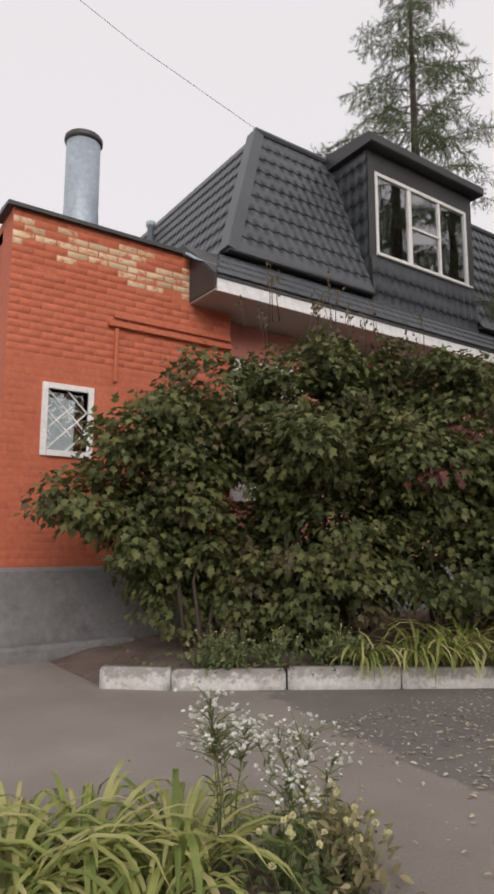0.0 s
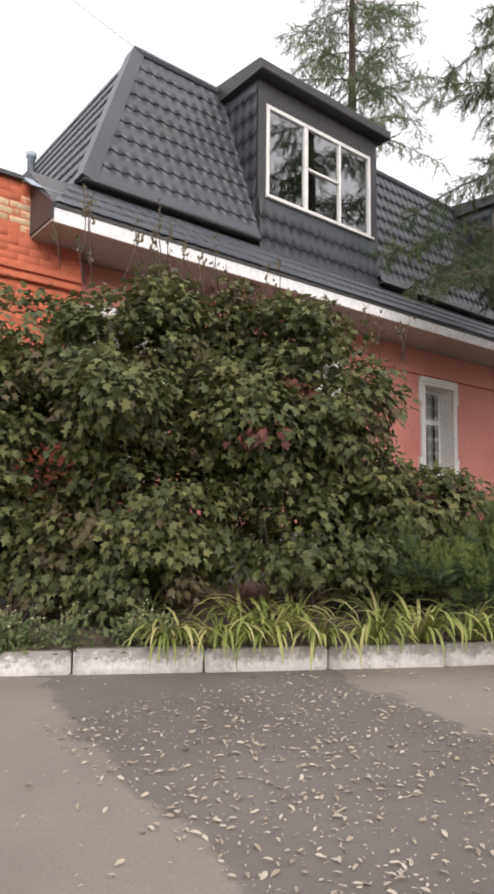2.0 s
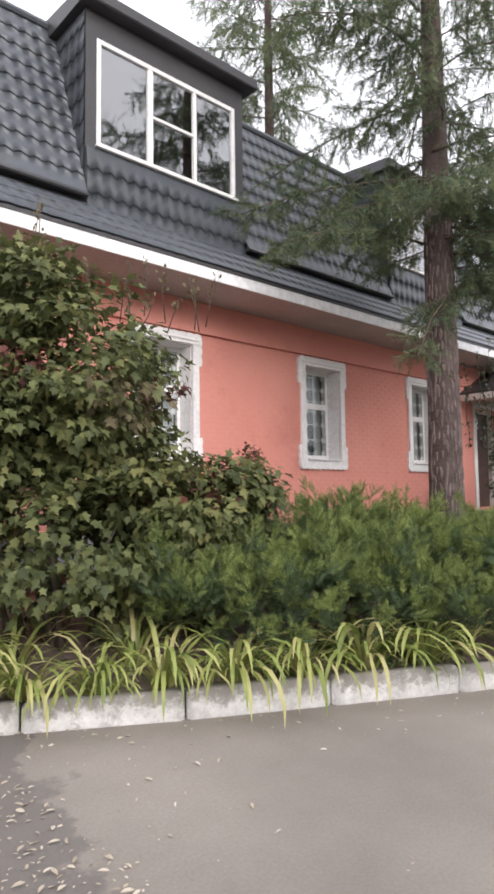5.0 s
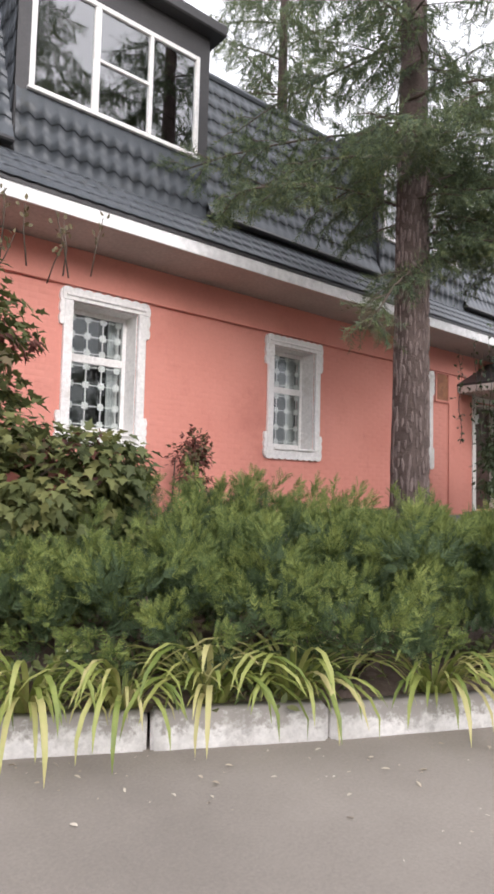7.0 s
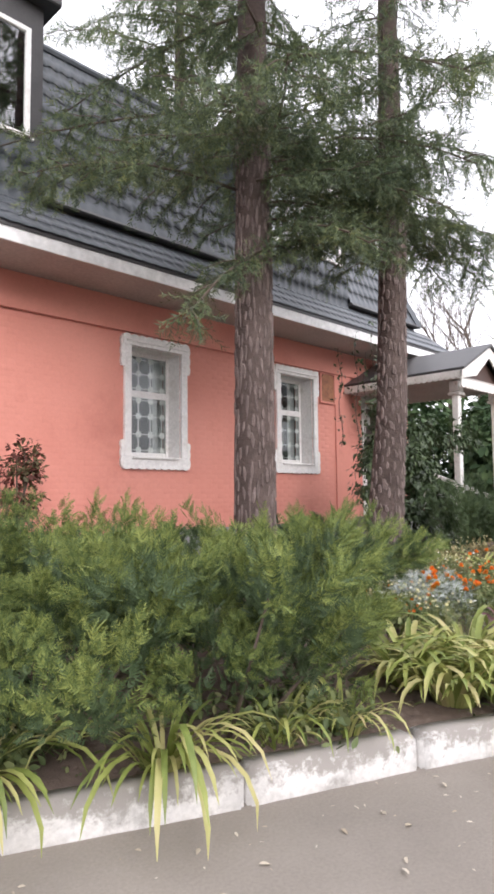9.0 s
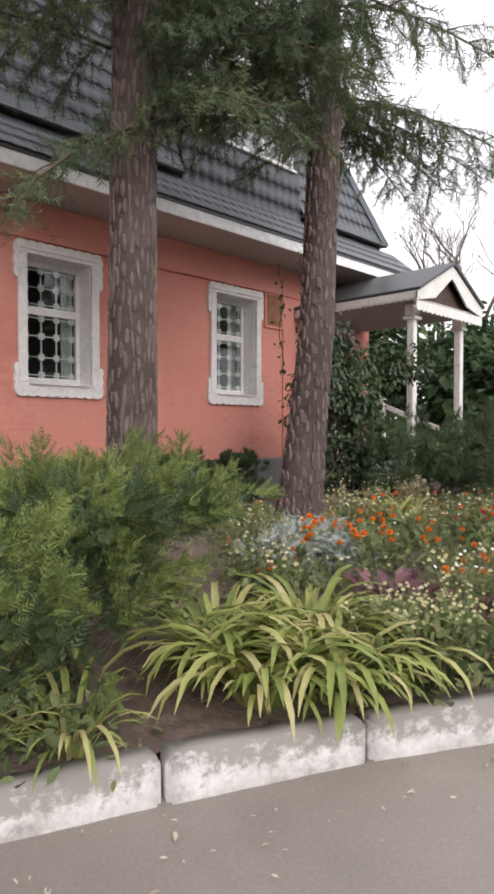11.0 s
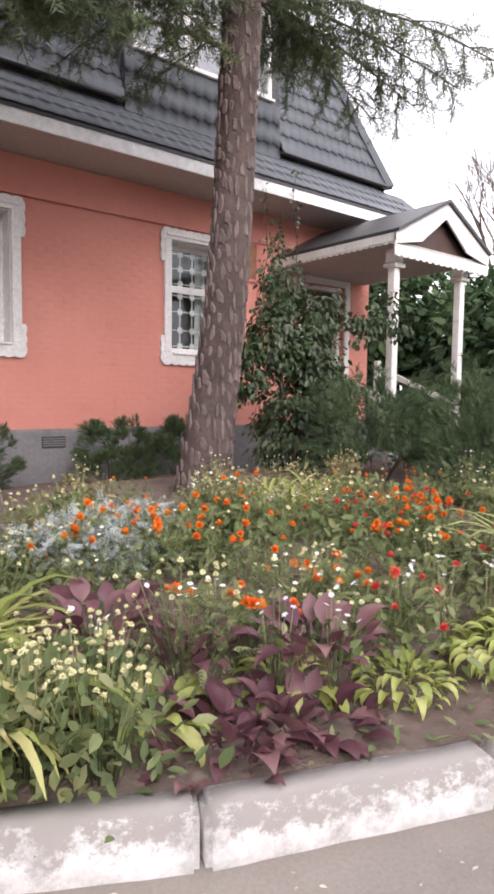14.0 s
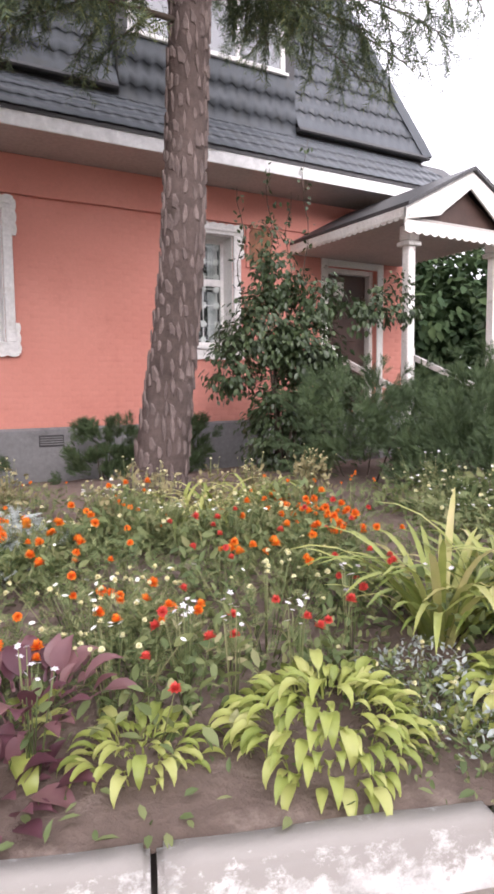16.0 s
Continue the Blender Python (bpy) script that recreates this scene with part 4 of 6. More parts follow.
for side, xe in ((-1, PX0), (1, PX1)):
    gab.prism([(xe, PE - 0.16), (xe, PE - 0.001), (0, PA - 0.002), (0, PA - 0.24), (xe * 0.42, PE + 0.02), (xe * 0.48, PE - 0.04)], "y", PYF - 0.05, PYF - 0.02)
put("gable_board", gab.mesh(), M_PEEL, porch, "carved white gable boards")
put("gable_tie", Shape().prism([(PX0, PE - 0.24), *scallop(PX0, PX1, PE - 0.30, -1, 0.03, 16), (PX1, PE - 0.24), (PX1, PE - 0.161), (PX0, PE - 0.161)], "y", PYF - 0.045, PYF - 0.015).mesh(), M_PEEL, porch)
put("gable_infill", Shape().prism([(PX0 * 0.7, PE - 0.1), (0, PA - 0.2), (PX1 * 0.7, PE - 0.1)], "y", PYF + 0.1, PYF + 0.13).mesh(), M_DOOR, porch)
for x in (-0.85, 0.85):
    post = put("post", Shape().box(x - 0.065, x + 0.065, PYF + 0.18, PYF + 0.31, 0.12, PE - 0.14, 0.012).mesh(), M_PEEL, porch, "square white post with peeling paint")
    put("capital", Shape().box(x - 0.10, x + 0.10, PYF + 0.145, PYF + 0.345, PE - 0.36, PE - 0.141, 0.02).box(x - 0.12, x + 0.12, PYF + 0.125, PYF + 0.365, PE - 0.42, PE - 0.361, 0.012).mesh(), M_PEEL, post)
    put("newel", Shape().box(x - 0.05, x + 0.05, -0.78, -0.68, 0.12, 2.05, 0.01).mesh(), M_PEEL, porch)
    a, b = Vector((x, -0.69, 1.98)), Vector((x, PYF + 0.24, 1.32))
    put("handrail", Shape().prism([(a.y, a.z), (b.y, b.z), (b.y, b.z - 0.1), (a.y, a.z - 0.1)], "x", x - 0.025, x + 0.025).mesh(), M_PEEL, porch, "sloping white handrail")
for k in range(5):
    put("step", Shape().box(-0.78, 0.78, -0.9 - 0.3 * k - 0.3, -0.9 - 0.3 * k, 0.05, 0.95 - 0.17 * (k + 1), 0.01).mesh(), M_PLINTH, porch)
put("landing", Shape().box(-0.95, 0.95, -0.9, -0.07, 0.05, 0.95, 0.01).mesh(), M_PLINTH, porch)

# bare and painted bricks of the wing, the upper rows as pieces
wing_wall = next(o for o in house.children if o.name.startswith("wing_wall"))
cells = brick_field(1.74, 4.72, 0.985, 5.115, WY, [(W0[0] - 0.07, W0[1] + 0.07, W0[2] - 0.07, W0[3] + 0.07)])
low = [c for c in cells if c[2] < 3.35]
high = [c for c in cells if c[2] >= 3.35]
put("painted_bricks", brick_mesh(low, WY, 0.0010, 0.0018), M_ORANGE, wing_wall, kind="stuff")
pick = random.Random(5)
shared = {}
for a, b, z0, z1 in high:
    fade = 1.5 - abs(z0 - 4.76 + 0.05 * (a - 2.6)) / 0.20 + 0.25 * math.sin(a * 2.3 + 0.6)
    bare = pick.random() < min(max(fade, 0.0), 1.0) * 0.86 and z0 < 4.95
    if not bare and (4.35 < z0 < 4.62 and pick.random() < 0.05 or 3.7 < a < 3.95 and 4.25 < z0 < 4.5 and pick.random() < 0.5):
        continue
    key = (round(b - a, 3), round(z1 - z0, 3), pick.randrange(3))
    if key not in shared:
        w, h = key[0], key[1]
        shared[key] = brick_mesh([(-w / 2, w / 2, 0, h)], 0, 0.004, 0.006, 0.006)
    me = shared[key]
    if bare:
        bkey = (*key, "bare")
        if bkey not in shared:
            shared[bkey] = me.copy()
            shared[bkey].materials.clear()
        me = shared[bkey]
    o = put("brick", me, M_YELLOW if bare else M_ORANGE, wing_wall)
    o.location = ((a + b) / 2, WY + (0.004 if bare else 0) , z0)
# relief bands and the stepped edge low on the wing
put("relief_band", Shape().box(2.93, 4.74, WY - 0.075, WY - 0.017, 3.90, 3.97, 0.01).box(3.0, 4.74, WY - 0.05, WY - 0.017, 4.02, 4.09, 0.01).box(3.02, 3.07, WY - 0.05, WY - 0.017, 3.2, 3.895, 0.008).mesh(), M_ORANGE, wing_wall)
# bricks that show faintly under the coral paint
grow = [(o[0] - 0.14, o[1] + 0.14, o[2] - 0.18, o[3] + 0.17) for o in OPEN] + [(DOOR[0] - 0.15, DOOR[1] + 0.15, 0.0, DOOR[3] + 0.15), (17.42, 18.0, 0, 5)]
wall = next(o for o in house.children if o.name == "wall")
put("painted_bricks", brick_mesh(brick_field(4.76, 20.34, PLINTH_Z + 0.005, 3.92, 0, grow, 0.25, 0.072, 0.010), 0.0, 0.0006, 0.0016, 0.005), M_CORAL, wall, kind="stuff")

# ---- plants: templates ----
# lobed leaf, folded along its rib; axis +y
LEAF_V = [(0, 0, 0), (0.34, 0.10, 0.05), (0.26, 0.32, 0.05), (0.52, 0.56, 0.10), (0.20, 0.62, 0.03), (0, 1.08, -0.12), (-0.20, 0.62, 0.03), (-0.52, 0.56, 0.10), (-0.26, 0.32, 0.05), (-0.34, 0.10, 0.05), (0, 0.42, -0.03)]
LEAF_F = [(10, i, i + 1) for i in range(0, 9)] + [(10, 9, 0)]
# plain oval leaf
OVAL_V = [(0, 0, 0), (0.26, 0.3, 0.06), (0.24, 0.65, 0.04), (0, 1, -0.08), (-0.24, 0.65, 0.04), (-0.26, 0.3, 0.06)]
OVAL_F = [(0, 1, 2), (0, 2, 3), (0, 3, 4), (0, 4, 5)]


def needle_twig(n, length, spread, width, seed, droop=0.0):
    """A twig with thin needles round it; axis +y, one long."""
    r = np.random.default_rng(seed)
    V, F = [], []
    for i in range(n):
        y = 0.05 + 0.95 * i / n
        a = r.uniform(0, 2 * math.pi)
        d = np.array([math.cos(a) * spread, 0.75, math.sin(a) * spread - droop])
        d = d / np.linalg.norm(d) * length * r.uniform(0.7, 1.15)
        s = np.cross(d, [0.3, 0.2, 1.0])
        s = s / np.linalg.norm(s) * width
        p = np.array([0, y, -droop * y * y * 0.5])
        k = len(V)
        V += [p - s, p + s, p + d]
        F.append((k, k + 1, k + 2))
    k = len(V)
    V += [(-0.012, 0, 0), (0.012, 0, 0), (0, 1.0, -droop * 0.5)]
    F.append((k, k + 1, k + 2))
    return np.array(V), np.array(F)


def stems(paths, r0, r1, n=6):
    sh = Shape()
    for p in paths:
        m = len(p)
        sh.tube(p, [r0 + (r1 - r0) * i / (m - 1) for i in range(m)], n)
    return sh.mesh(True)


def rand_dirs(n, r=RNG):
    return unit(r.normal(size=(n, 3)))


def leafy_shrub(name, loc, blobs, n_clumps, per, size, mats, label, category, seed, tmpl=(LEAF_V, LEAF_F), stem_n=7, spread=0.24, droop=0.5, group="", flat=1.0):
    """A shrub of leaf clumps filling the outer shell of several ellipsoids, on bent stems. mats: (material, share) pairs."""
    r = np.random.default_rng(seed)
    t = thing(name, loc, label, category, group)
    vol = np.array([b[3] * b[4] * b[5] for b in blobs]) ** 0.8
    which = r.choice(len(blobs), n_clumps, p=vol / vol.sum())
    B = np.array(blobs)[which]
    d = rand_dirs(n_clumps, r)
    rad = r.uniform(0.30, 1.03, n_clumps) ** 0.55
    C = B[:, :3] + d * B[:, 3:] * rad[:, None]
    keep = C[:, 2] > 0.12
    C, d = C[keep], d[keep]
    shade = r.random(len(C))
    lo = 0.0
    for m, share in mats:
        sel = (shade >= lo) & (shade < lo + share)
        lo += share
        if not sel.any():
            continue
        cc = np.repeat(C[sel], per, axis=0)
        dd = np.repeat(d[sel], per, axis=0)
        off = rand_dirs(len(cc), r) * (r.random((len(cc), 1)) ** 0.5) * spread * np.array([1, 1, flat])
        off[:, 2] -= (1 - flat) * 0.45 * np.linalg.norm(off[:, :2], axis=1)
        P = cc + off
        out = unit(dd * 0.9 + off / spread * 0.8 + r.normal(size=P.shape) * 0.35)
        ax = unit(out * 0.7 + np.array([0, 0, -droop]) + r.normal(size=P.shape) * 0.35)
        nn = unit(out + np.array([0, 0, 0.9]) + r.normal(size=P.shape) * 0.3)
        S = size * r.uniform(0.6, 1.2, len(P))
        me = scatter(tmpl[0], tmpl[1], frames(ax, nn), P, np.stack([S, S, S], -1))
        put("crown", me, m, t, kind="stuff")
    for k in range(stem_n):
        tip = C[r.integers(len(C))]
        base = np.array([tip[0] * 0.25 + r.normal() * 0.1, tip[1] * 0.25 + r.normal() * 0.1, -0.05])
        mid = (base + tip) / 2 + np.array([0, 0, 0.25]) + r.normal(size=3) * 0.06
        put("stem", stems([[base, (base + mid) / 2 + r.normal(size=3) * 0.03, mid, tip]], 0.03, 0.008), M_TWIG, t)
    return t


# ---- the large shrubs ----
def shrub_base(x, y):
    return (x, y, float(bed_z(x, y)) - 0.02)


# centres and radii in the shrub's own frame
def lumpy(core, n, seed, top):
    """Adds small lobes over the outside of the core ellipsoids, for an uneven outline."""
    r = random.Random(seed)
    out = list(core)
    for k in range(n):
        c = core[r.randrange(len(core))]
        d = Vector((r.gauss(0, 1), r.gauss(0, 1), r.gauss(0.2, 0.8))).normalized()
        q = r.uniform(0.20, 0.40)
        z = c[2] + d.z * c[5] * 0.95
        if 0.3 < z < top:
            out.append((c[0] + d.x * c[3] * 0.95, c[1] + d.y * c[4] * 0.95, z, q, q, q * 0.8))
    return out


leafy_shrub("large_shrub", shrub_base(3.3, -1.85), lumpy([(0.75, -0.1, 0.8, 0.55, 0.55, 0.7), (-0.1, 0.1, 2.0, 0.85, 0.65, 0.5), (0.35, -0.1, 2.6, 0.75, 0.6, 0.55), (-0.95, 0.35, 1.55, 0.46, 0.38, 0.30), (-0.35, 0.1, 1.45, 0.5, 0.45, 0.35), (0.1, 0.25, 0.85, 0.5, 0.4, 0.6)], 22, 1, 3.1), 450, 46, 0.088,
            [(L_BUSH, 0.94), (L_BUSHTIP, 0.06)], "dense dark green lobed-leaf shrub against the brick wing", "shrub", 11, spread=0.27, group="large shrubs", flat=0.55)
leafy_shrub("large_shrub", shrub_base(4.6, -2.5), lumpy([(0.0, 0.0, 1.0, 1.0, 0.8, 0.85), (0.0, 0.15, 2.5, 0.95, 0.7, 0.72), (0.5, 0.0, 2.95, 0.6, 0.5, 0.45), (-0.5, -0.1, 2.0, 0.6, 0.7, 0.4), (0.75, -0.2, 1.7, 0.6, 0.5, 0.6)], 26, 2, 3.5), 500, 46, 0.088,
            [(L_BUSH, 0.87), (L_BUSHTIP, 0.13)], "tall dark green shrub with browned upper twigs", "shrub", 12, spread=0.27, group="large shrubs", flat=0.55)
leafy_shrub("large_shrub", shrub_base(6.0, -3.2), lumpy([(0.0, 0.0, 0.85, 1.0, 0.75, 0.75), (0.05, -0.1, 2.15, 0.9, 0.68, 0.72), (0.9, -0.4, 1.05, 0.5, 0.4, 0.5), (0.95, -0.3, 0.4, 0.5, 0.5, 0.35), (-0.55, 0.2, 1.75, 0.65, 0.6, 0.6), (0.3, 0.2, 1.4, 0.6, 0.5, 0.5)], 26, 3, 3.0), 540, 46, 0.088,
            [(L_BUSH, 0.92), (L_BUSHTIP, 0.05), (L_REDLEAF, 0.03)], "dense dark green shrub with a few reddening leaves", "shrub", 13, spread=0.27, group="large shrubs", flat=0.55)


def seed_heads(loc, seed, n=26):
    """Thin upright twigs with dry seed heads above a shrub."""
    r = np.random.default_rng(seed)
    t = thing("dry_twigs", loc, "thin dry twigs with brown seed heads above the shrub", "twigs")
    paths, P, D = [], [], []
    for k in range(n):
        x, y = r.uniform(-1.3, 1.3), r.uniform(-0.35, 0.35)
        b = np.array([x, y, r.uniform(-0.35, -0.1)])
        tip = b + np.array([r.normal() * 0.06, r.normal() * 0.06, r.uniform(0.35, 0.65)])
        paths.append([b, (b + tip) / 2 + r.normal(size=3) * 0.015, tip])
        for q in range(9):
            P.append(b + (tip - b) * r.uniform(0.55, 1.0) + r.normal(size=3) * 0.02)
            D.append([r.normal() * 0.5, r.normal() * 0.5, 0.8])
    put("twig", stems(paths, 0.006, 0.003, 4), M_TWIG, t, kind="stuff")
    put("seed_head", scatter(OVAL_V, OVAL_F, frames(np.array(D), rand_dirs(len(D), r)), np.array(P), np.full((len(P), 3), 0.05)), L_BUSHTIP, t, kind="stuff")


seed_heads((4.9, -2.5, 3.62), 3)
seed_heads((6.3, -3.2, 3.1), 4, 18)

# ---- junipers ----
FR_V, FR_F = [], []
for i in range(5):
    y = 0.08 + 0.92 * i / 5
    ln = 0.44 * (1 - 0.65 * i / 5)
    for sd in (-1, 1):
        k = len(FR_V)
        FR_V += [(0, y - 0.028, 0), (0, y + 0.045, 0), (sd * ln * 0.75, y + ln * 0.75, 0.05 * sd), (sd * ln * 0.35, y + ln * 0.15, 0.03)]
        FR_F += [(k, k + 3, k + 2), (k, k + 2, k + 1)]
k = len(FR_V)
FR_V += [(-0.012, 0, 0), (0.012, 0, 0), (0, 1.12, 0)]
FR_F += [(k, k + 1, k + 2)]


def juniper(loc, blobs, n, size, mat, label, seed, lean=(0, 0, 1), group="", name="juniper_shrub", inner=None, stretch=1.0):
    """A spreading juniper: many feathery sprays that point up and outwards."""
    r = np.random.default_rng(seed)
    t = thing(name, loc, label, "shrub", group)
    # a skirt of low shoots reaches the soil
    b0 = blobs[0]
    blobs = list(blobs) + [(b0[0], b0[1] - 0.1, 0.16, b0[3] * 1.05, b0[4] * 1.05, 0.16), (b0[0], b0[1], 0.3, b0[3] * 1.1, b0[4] * 1.1, 0.2)]
    vol = np.array([b[3] * b[4] * b[5] for b in blobs]) ** 0.6
    # plumes: feathery shoots that leave the bush outwards and up, their sprays closing to a tip
    per = 42
    m = n // per
    B = np.array(blobs)[r.choice(len(blobs), m, p=vol / vol.sum())]
    d = rand_dirs(m, r)
    d[:, 2] = np.where(d[:, 2] < -0.25, -d[:, 2], d[:, 2])
    base = B[:, :3] + d * B[:, 3:] * (r.uniform(0.15, 0.85, m) ** 0.6)[:, None]
    axis = unit(d * np.array([1, 1, 0.5]) + np.array([0, 0, 0.5]) + np.array(lean) * 0.25 + r.normal(size=base.shape) * 0.28)
    length = size * stretch * r.uniform(2.2, 3.8, m)
    u = r.random((m, per)) ** 0.8
    side = rand_dirs(m * per, r).reshape(m, per, 3)
    side -= np.sum(side * axis[:, None], -1, keepdims=True) * axis[:, None]
    wide = (0.16 + 0.84 * np.sin(np.pi * np.minimum(u * 0.85 + 0.2, 1.0))) * size * 0.62
    P = (base[:, None] + axis[:, None] * (u * length[:, None])[..., None] + side * (wide * r.random((m, per)) ** 0.5)[..., None]).reshape(-1, 3)
    P[:, 2] -= (0.12 * (u * length[:, None]) ** 2).reshape(-1)
    ax = unit((axis[:, None] * 0.95 + side * 0.65).reshape(-1, 3) + r.normal(size=P.shape) * 0.16)
    nn = unit(np.repeat(d, per, axis=0) + rand_dirs(len(P), r) * 0.8)
    S = size * r.uniform(0.55, 1.05, len(P)) * (1.1 - 0.35 * u.reshape(-1))
    ok = P[:, 2] > 0.04
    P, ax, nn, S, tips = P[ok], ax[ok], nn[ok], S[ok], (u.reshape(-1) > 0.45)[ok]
    # inner sprays darker: older growth, plus the bush's inner shade put into colour
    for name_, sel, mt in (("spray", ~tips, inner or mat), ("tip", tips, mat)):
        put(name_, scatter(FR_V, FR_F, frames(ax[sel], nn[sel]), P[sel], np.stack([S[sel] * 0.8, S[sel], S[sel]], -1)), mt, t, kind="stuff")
    for k in range(4):
        tip = P[r.integers(len(P))]
        put("branch", stems([[(tip[0] * 0.2, tip[1] * 0.2, -0.1), (tip[0] * 0.5, tip[1] * 0.5, tip[2] * 0.3), tuple(tip * np.array([0.85, 0.85, 0.8]))]], 0.016, 0.005, 6), M_TWIG, t)
    return t


JL = "spreading green juniper with feathery yellow-green tips behind the kerb"
for x, y, zt, sd in ((7.5, -4.55, 0.92, 21), (8.35, -5.0, 0.96, 22), (9.1, -5.4, 0.95, 23), (8.9, -4.3, 1.0, 25), (8.0, -3.6, 0.97, 26), (9.7, -4.7, 0.95, 27), (7.0, -3.95, 0.8, 28)):
    rj = random.Random(sd)
    blobs = [(0, -0.1, 0.36, 0.66, 0.70, 0.36), (0.05, 0.05, zt - 0.42, 0.5, 0.5, 0.24)]
    for q in range(17):
        a = rj.uniform(0, 6.28)
        zq = rj.uniform(0.22, zt - 0.22)
        rq = 0.72 * (1 - 0.45 * (zq / zt) ** 2)
        blobs.append((rq * math.cos(a), rq * math.sin(a) - 0.1, zq, rj.uniform(0.17, 0.28), rj.uniform(0.17, 0.28), rj.uniform(0.12, 0.20)))
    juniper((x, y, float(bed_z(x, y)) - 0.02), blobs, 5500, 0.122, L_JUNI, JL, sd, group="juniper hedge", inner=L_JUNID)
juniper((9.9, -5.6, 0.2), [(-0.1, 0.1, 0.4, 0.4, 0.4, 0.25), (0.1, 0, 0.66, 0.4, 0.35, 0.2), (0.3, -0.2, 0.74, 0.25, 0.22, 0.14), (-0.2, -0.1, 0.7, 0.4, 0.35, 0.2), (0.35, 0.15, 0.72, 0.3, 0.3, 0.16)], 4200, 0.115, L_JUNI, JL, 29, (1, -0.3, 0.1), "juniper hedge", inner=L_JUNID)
# dark junipers before the porch
JD = "dark green wide juniper beside the porch steps"
juniper((16.4, -3.5, 0.3), [(0, 0, 0.55, 0.85, 0.8, 0.5), (0.2, 0, 0.85, 0.7, 0.6, 0.3), (-0.55, -0.1, 0.75, 0.5, 0.4, 0.3), (0.0, -0.3, 0.3, 0.8, 0.6, 0.3)], 5600, 0.135, L_JUNID, JD, 31, (-0.5, 0, 0), "dark junipers")
juniper((17.9, -3.9, 0.3), [(0, 0, 0.6, 1.0, 0.9, 0.6), (0.3, 0, 1.0, 0.8, 0.7, 0.35)], 5600, 0.145, L_JUNID, JD, 32, group="dark junipers")
juniper((16.4, -5.2, 0.3), [(0, 0, 0.4, 0.9, 0.7, 0.45), (0.2, 0.2, 0.65, 0.6, 0.5, 0.25)], 4400, 0.13, L_JUNID, JD, 33, group="dark junipers")
juniper((19.6, -4.8, 0.3), [(0, 0, 0.6, 1.2, 1.0, 0.65), (0.3, 0, 1.1, 0.8, 0.7, 0.35)], 4600, 0.15, L_JUNID, JD, 34, group="dark junipers")
# small clipped shrubs at the plinth
for x, sd in ((14.28, 41), (12.45, 42), (15.35, 43)):
    juniper((x, -0.85, 0.1), [(0, 0, 0.50, 0.60, 0.42, 0.36), (0, 0, 0.30, 0.50, 0.35, 0.30), (0.1, 0, 0.62, 0.5, 0.36, 0.26)], 3700, 0.118, L_JUNID, "small clipped dark evergreen against the plinth", sd, group="clipped evergreens", name="clipped_shrub", stretch=0.45)

# ---- conifers ----
TW_V, TW_F = needle_twig(16, 0.26, 0.9, 0.022, 3, 0.3)


def bark_plates(t, path, radii, n, seed, z_hi, slim=1.0):
    """Raised bark plates on the part of the trunk that is seen from near."""
    r = random.Random(seed)
    meshes = []
    for k in range(7):
        w, h = r.uniform(0.022, 0.034) * slim, r.uniform(0.07, 0.12) / slim ** 0.4
        ring = []
        for q in range(8):
            a = 2 * math.pi * q / 8
            s = r.uniform(0.55, 1.25)
            ring.append((w * s * math.cos(a), h * s * math.sin(a)))
        v = [(x, 0.0, z) for x, z in ring] + [(x * 0.72, -0.017, z * 0.8) for x, z in ring]
        f = [tuple(range(8, 16))] + [(i, (i + 1) % 8, (i + 1) % 8 + 8, i + 8) for i in range(8)]
        meshes.append(poly_mesh(v, f))
    placed = []
    tries = 0
    while len(placed) < n and tries < n * 30:
        tries += 1
        z = r.uniform(0.05, z_hi)
        a = r.uniform(2.6, 5.9)
        i = max(j for j in range(len(path)) if path[j][2] <= z) if z > path[0][2] else 0
        i = min(i, len(path) - 2)
        f = (z - path[i][2]) / (path[i + 1][2] - path[i][2])
        c = Vector(path[i]).lerp(Vector(path[i + 1]), f)
        rad = radii[i] + (radii[i + 1] - radii[i]) * f
        if any(abs(z - pz) < 0.15 and abs(((a - pa + math.pi) % (2 * math.pi)) - math.pi) * rad < 0.055 * slim for pz, pa in placed):
            continue
        placed.append((z, a))
        o = put("bark_plate", meshes[r.randrange(7)], M_BARKPLATE, t)
        o.location = c + Vector((math.cos(a), math.sin(a), 0)) * (rad * 0.985)
        o.rotation_euler = (0, r.uniform(-0.12, 0.12), a + math.pi / 2)
        s = r.uniform(0.8, 1.25)
        o.scale = (s, 1, s)


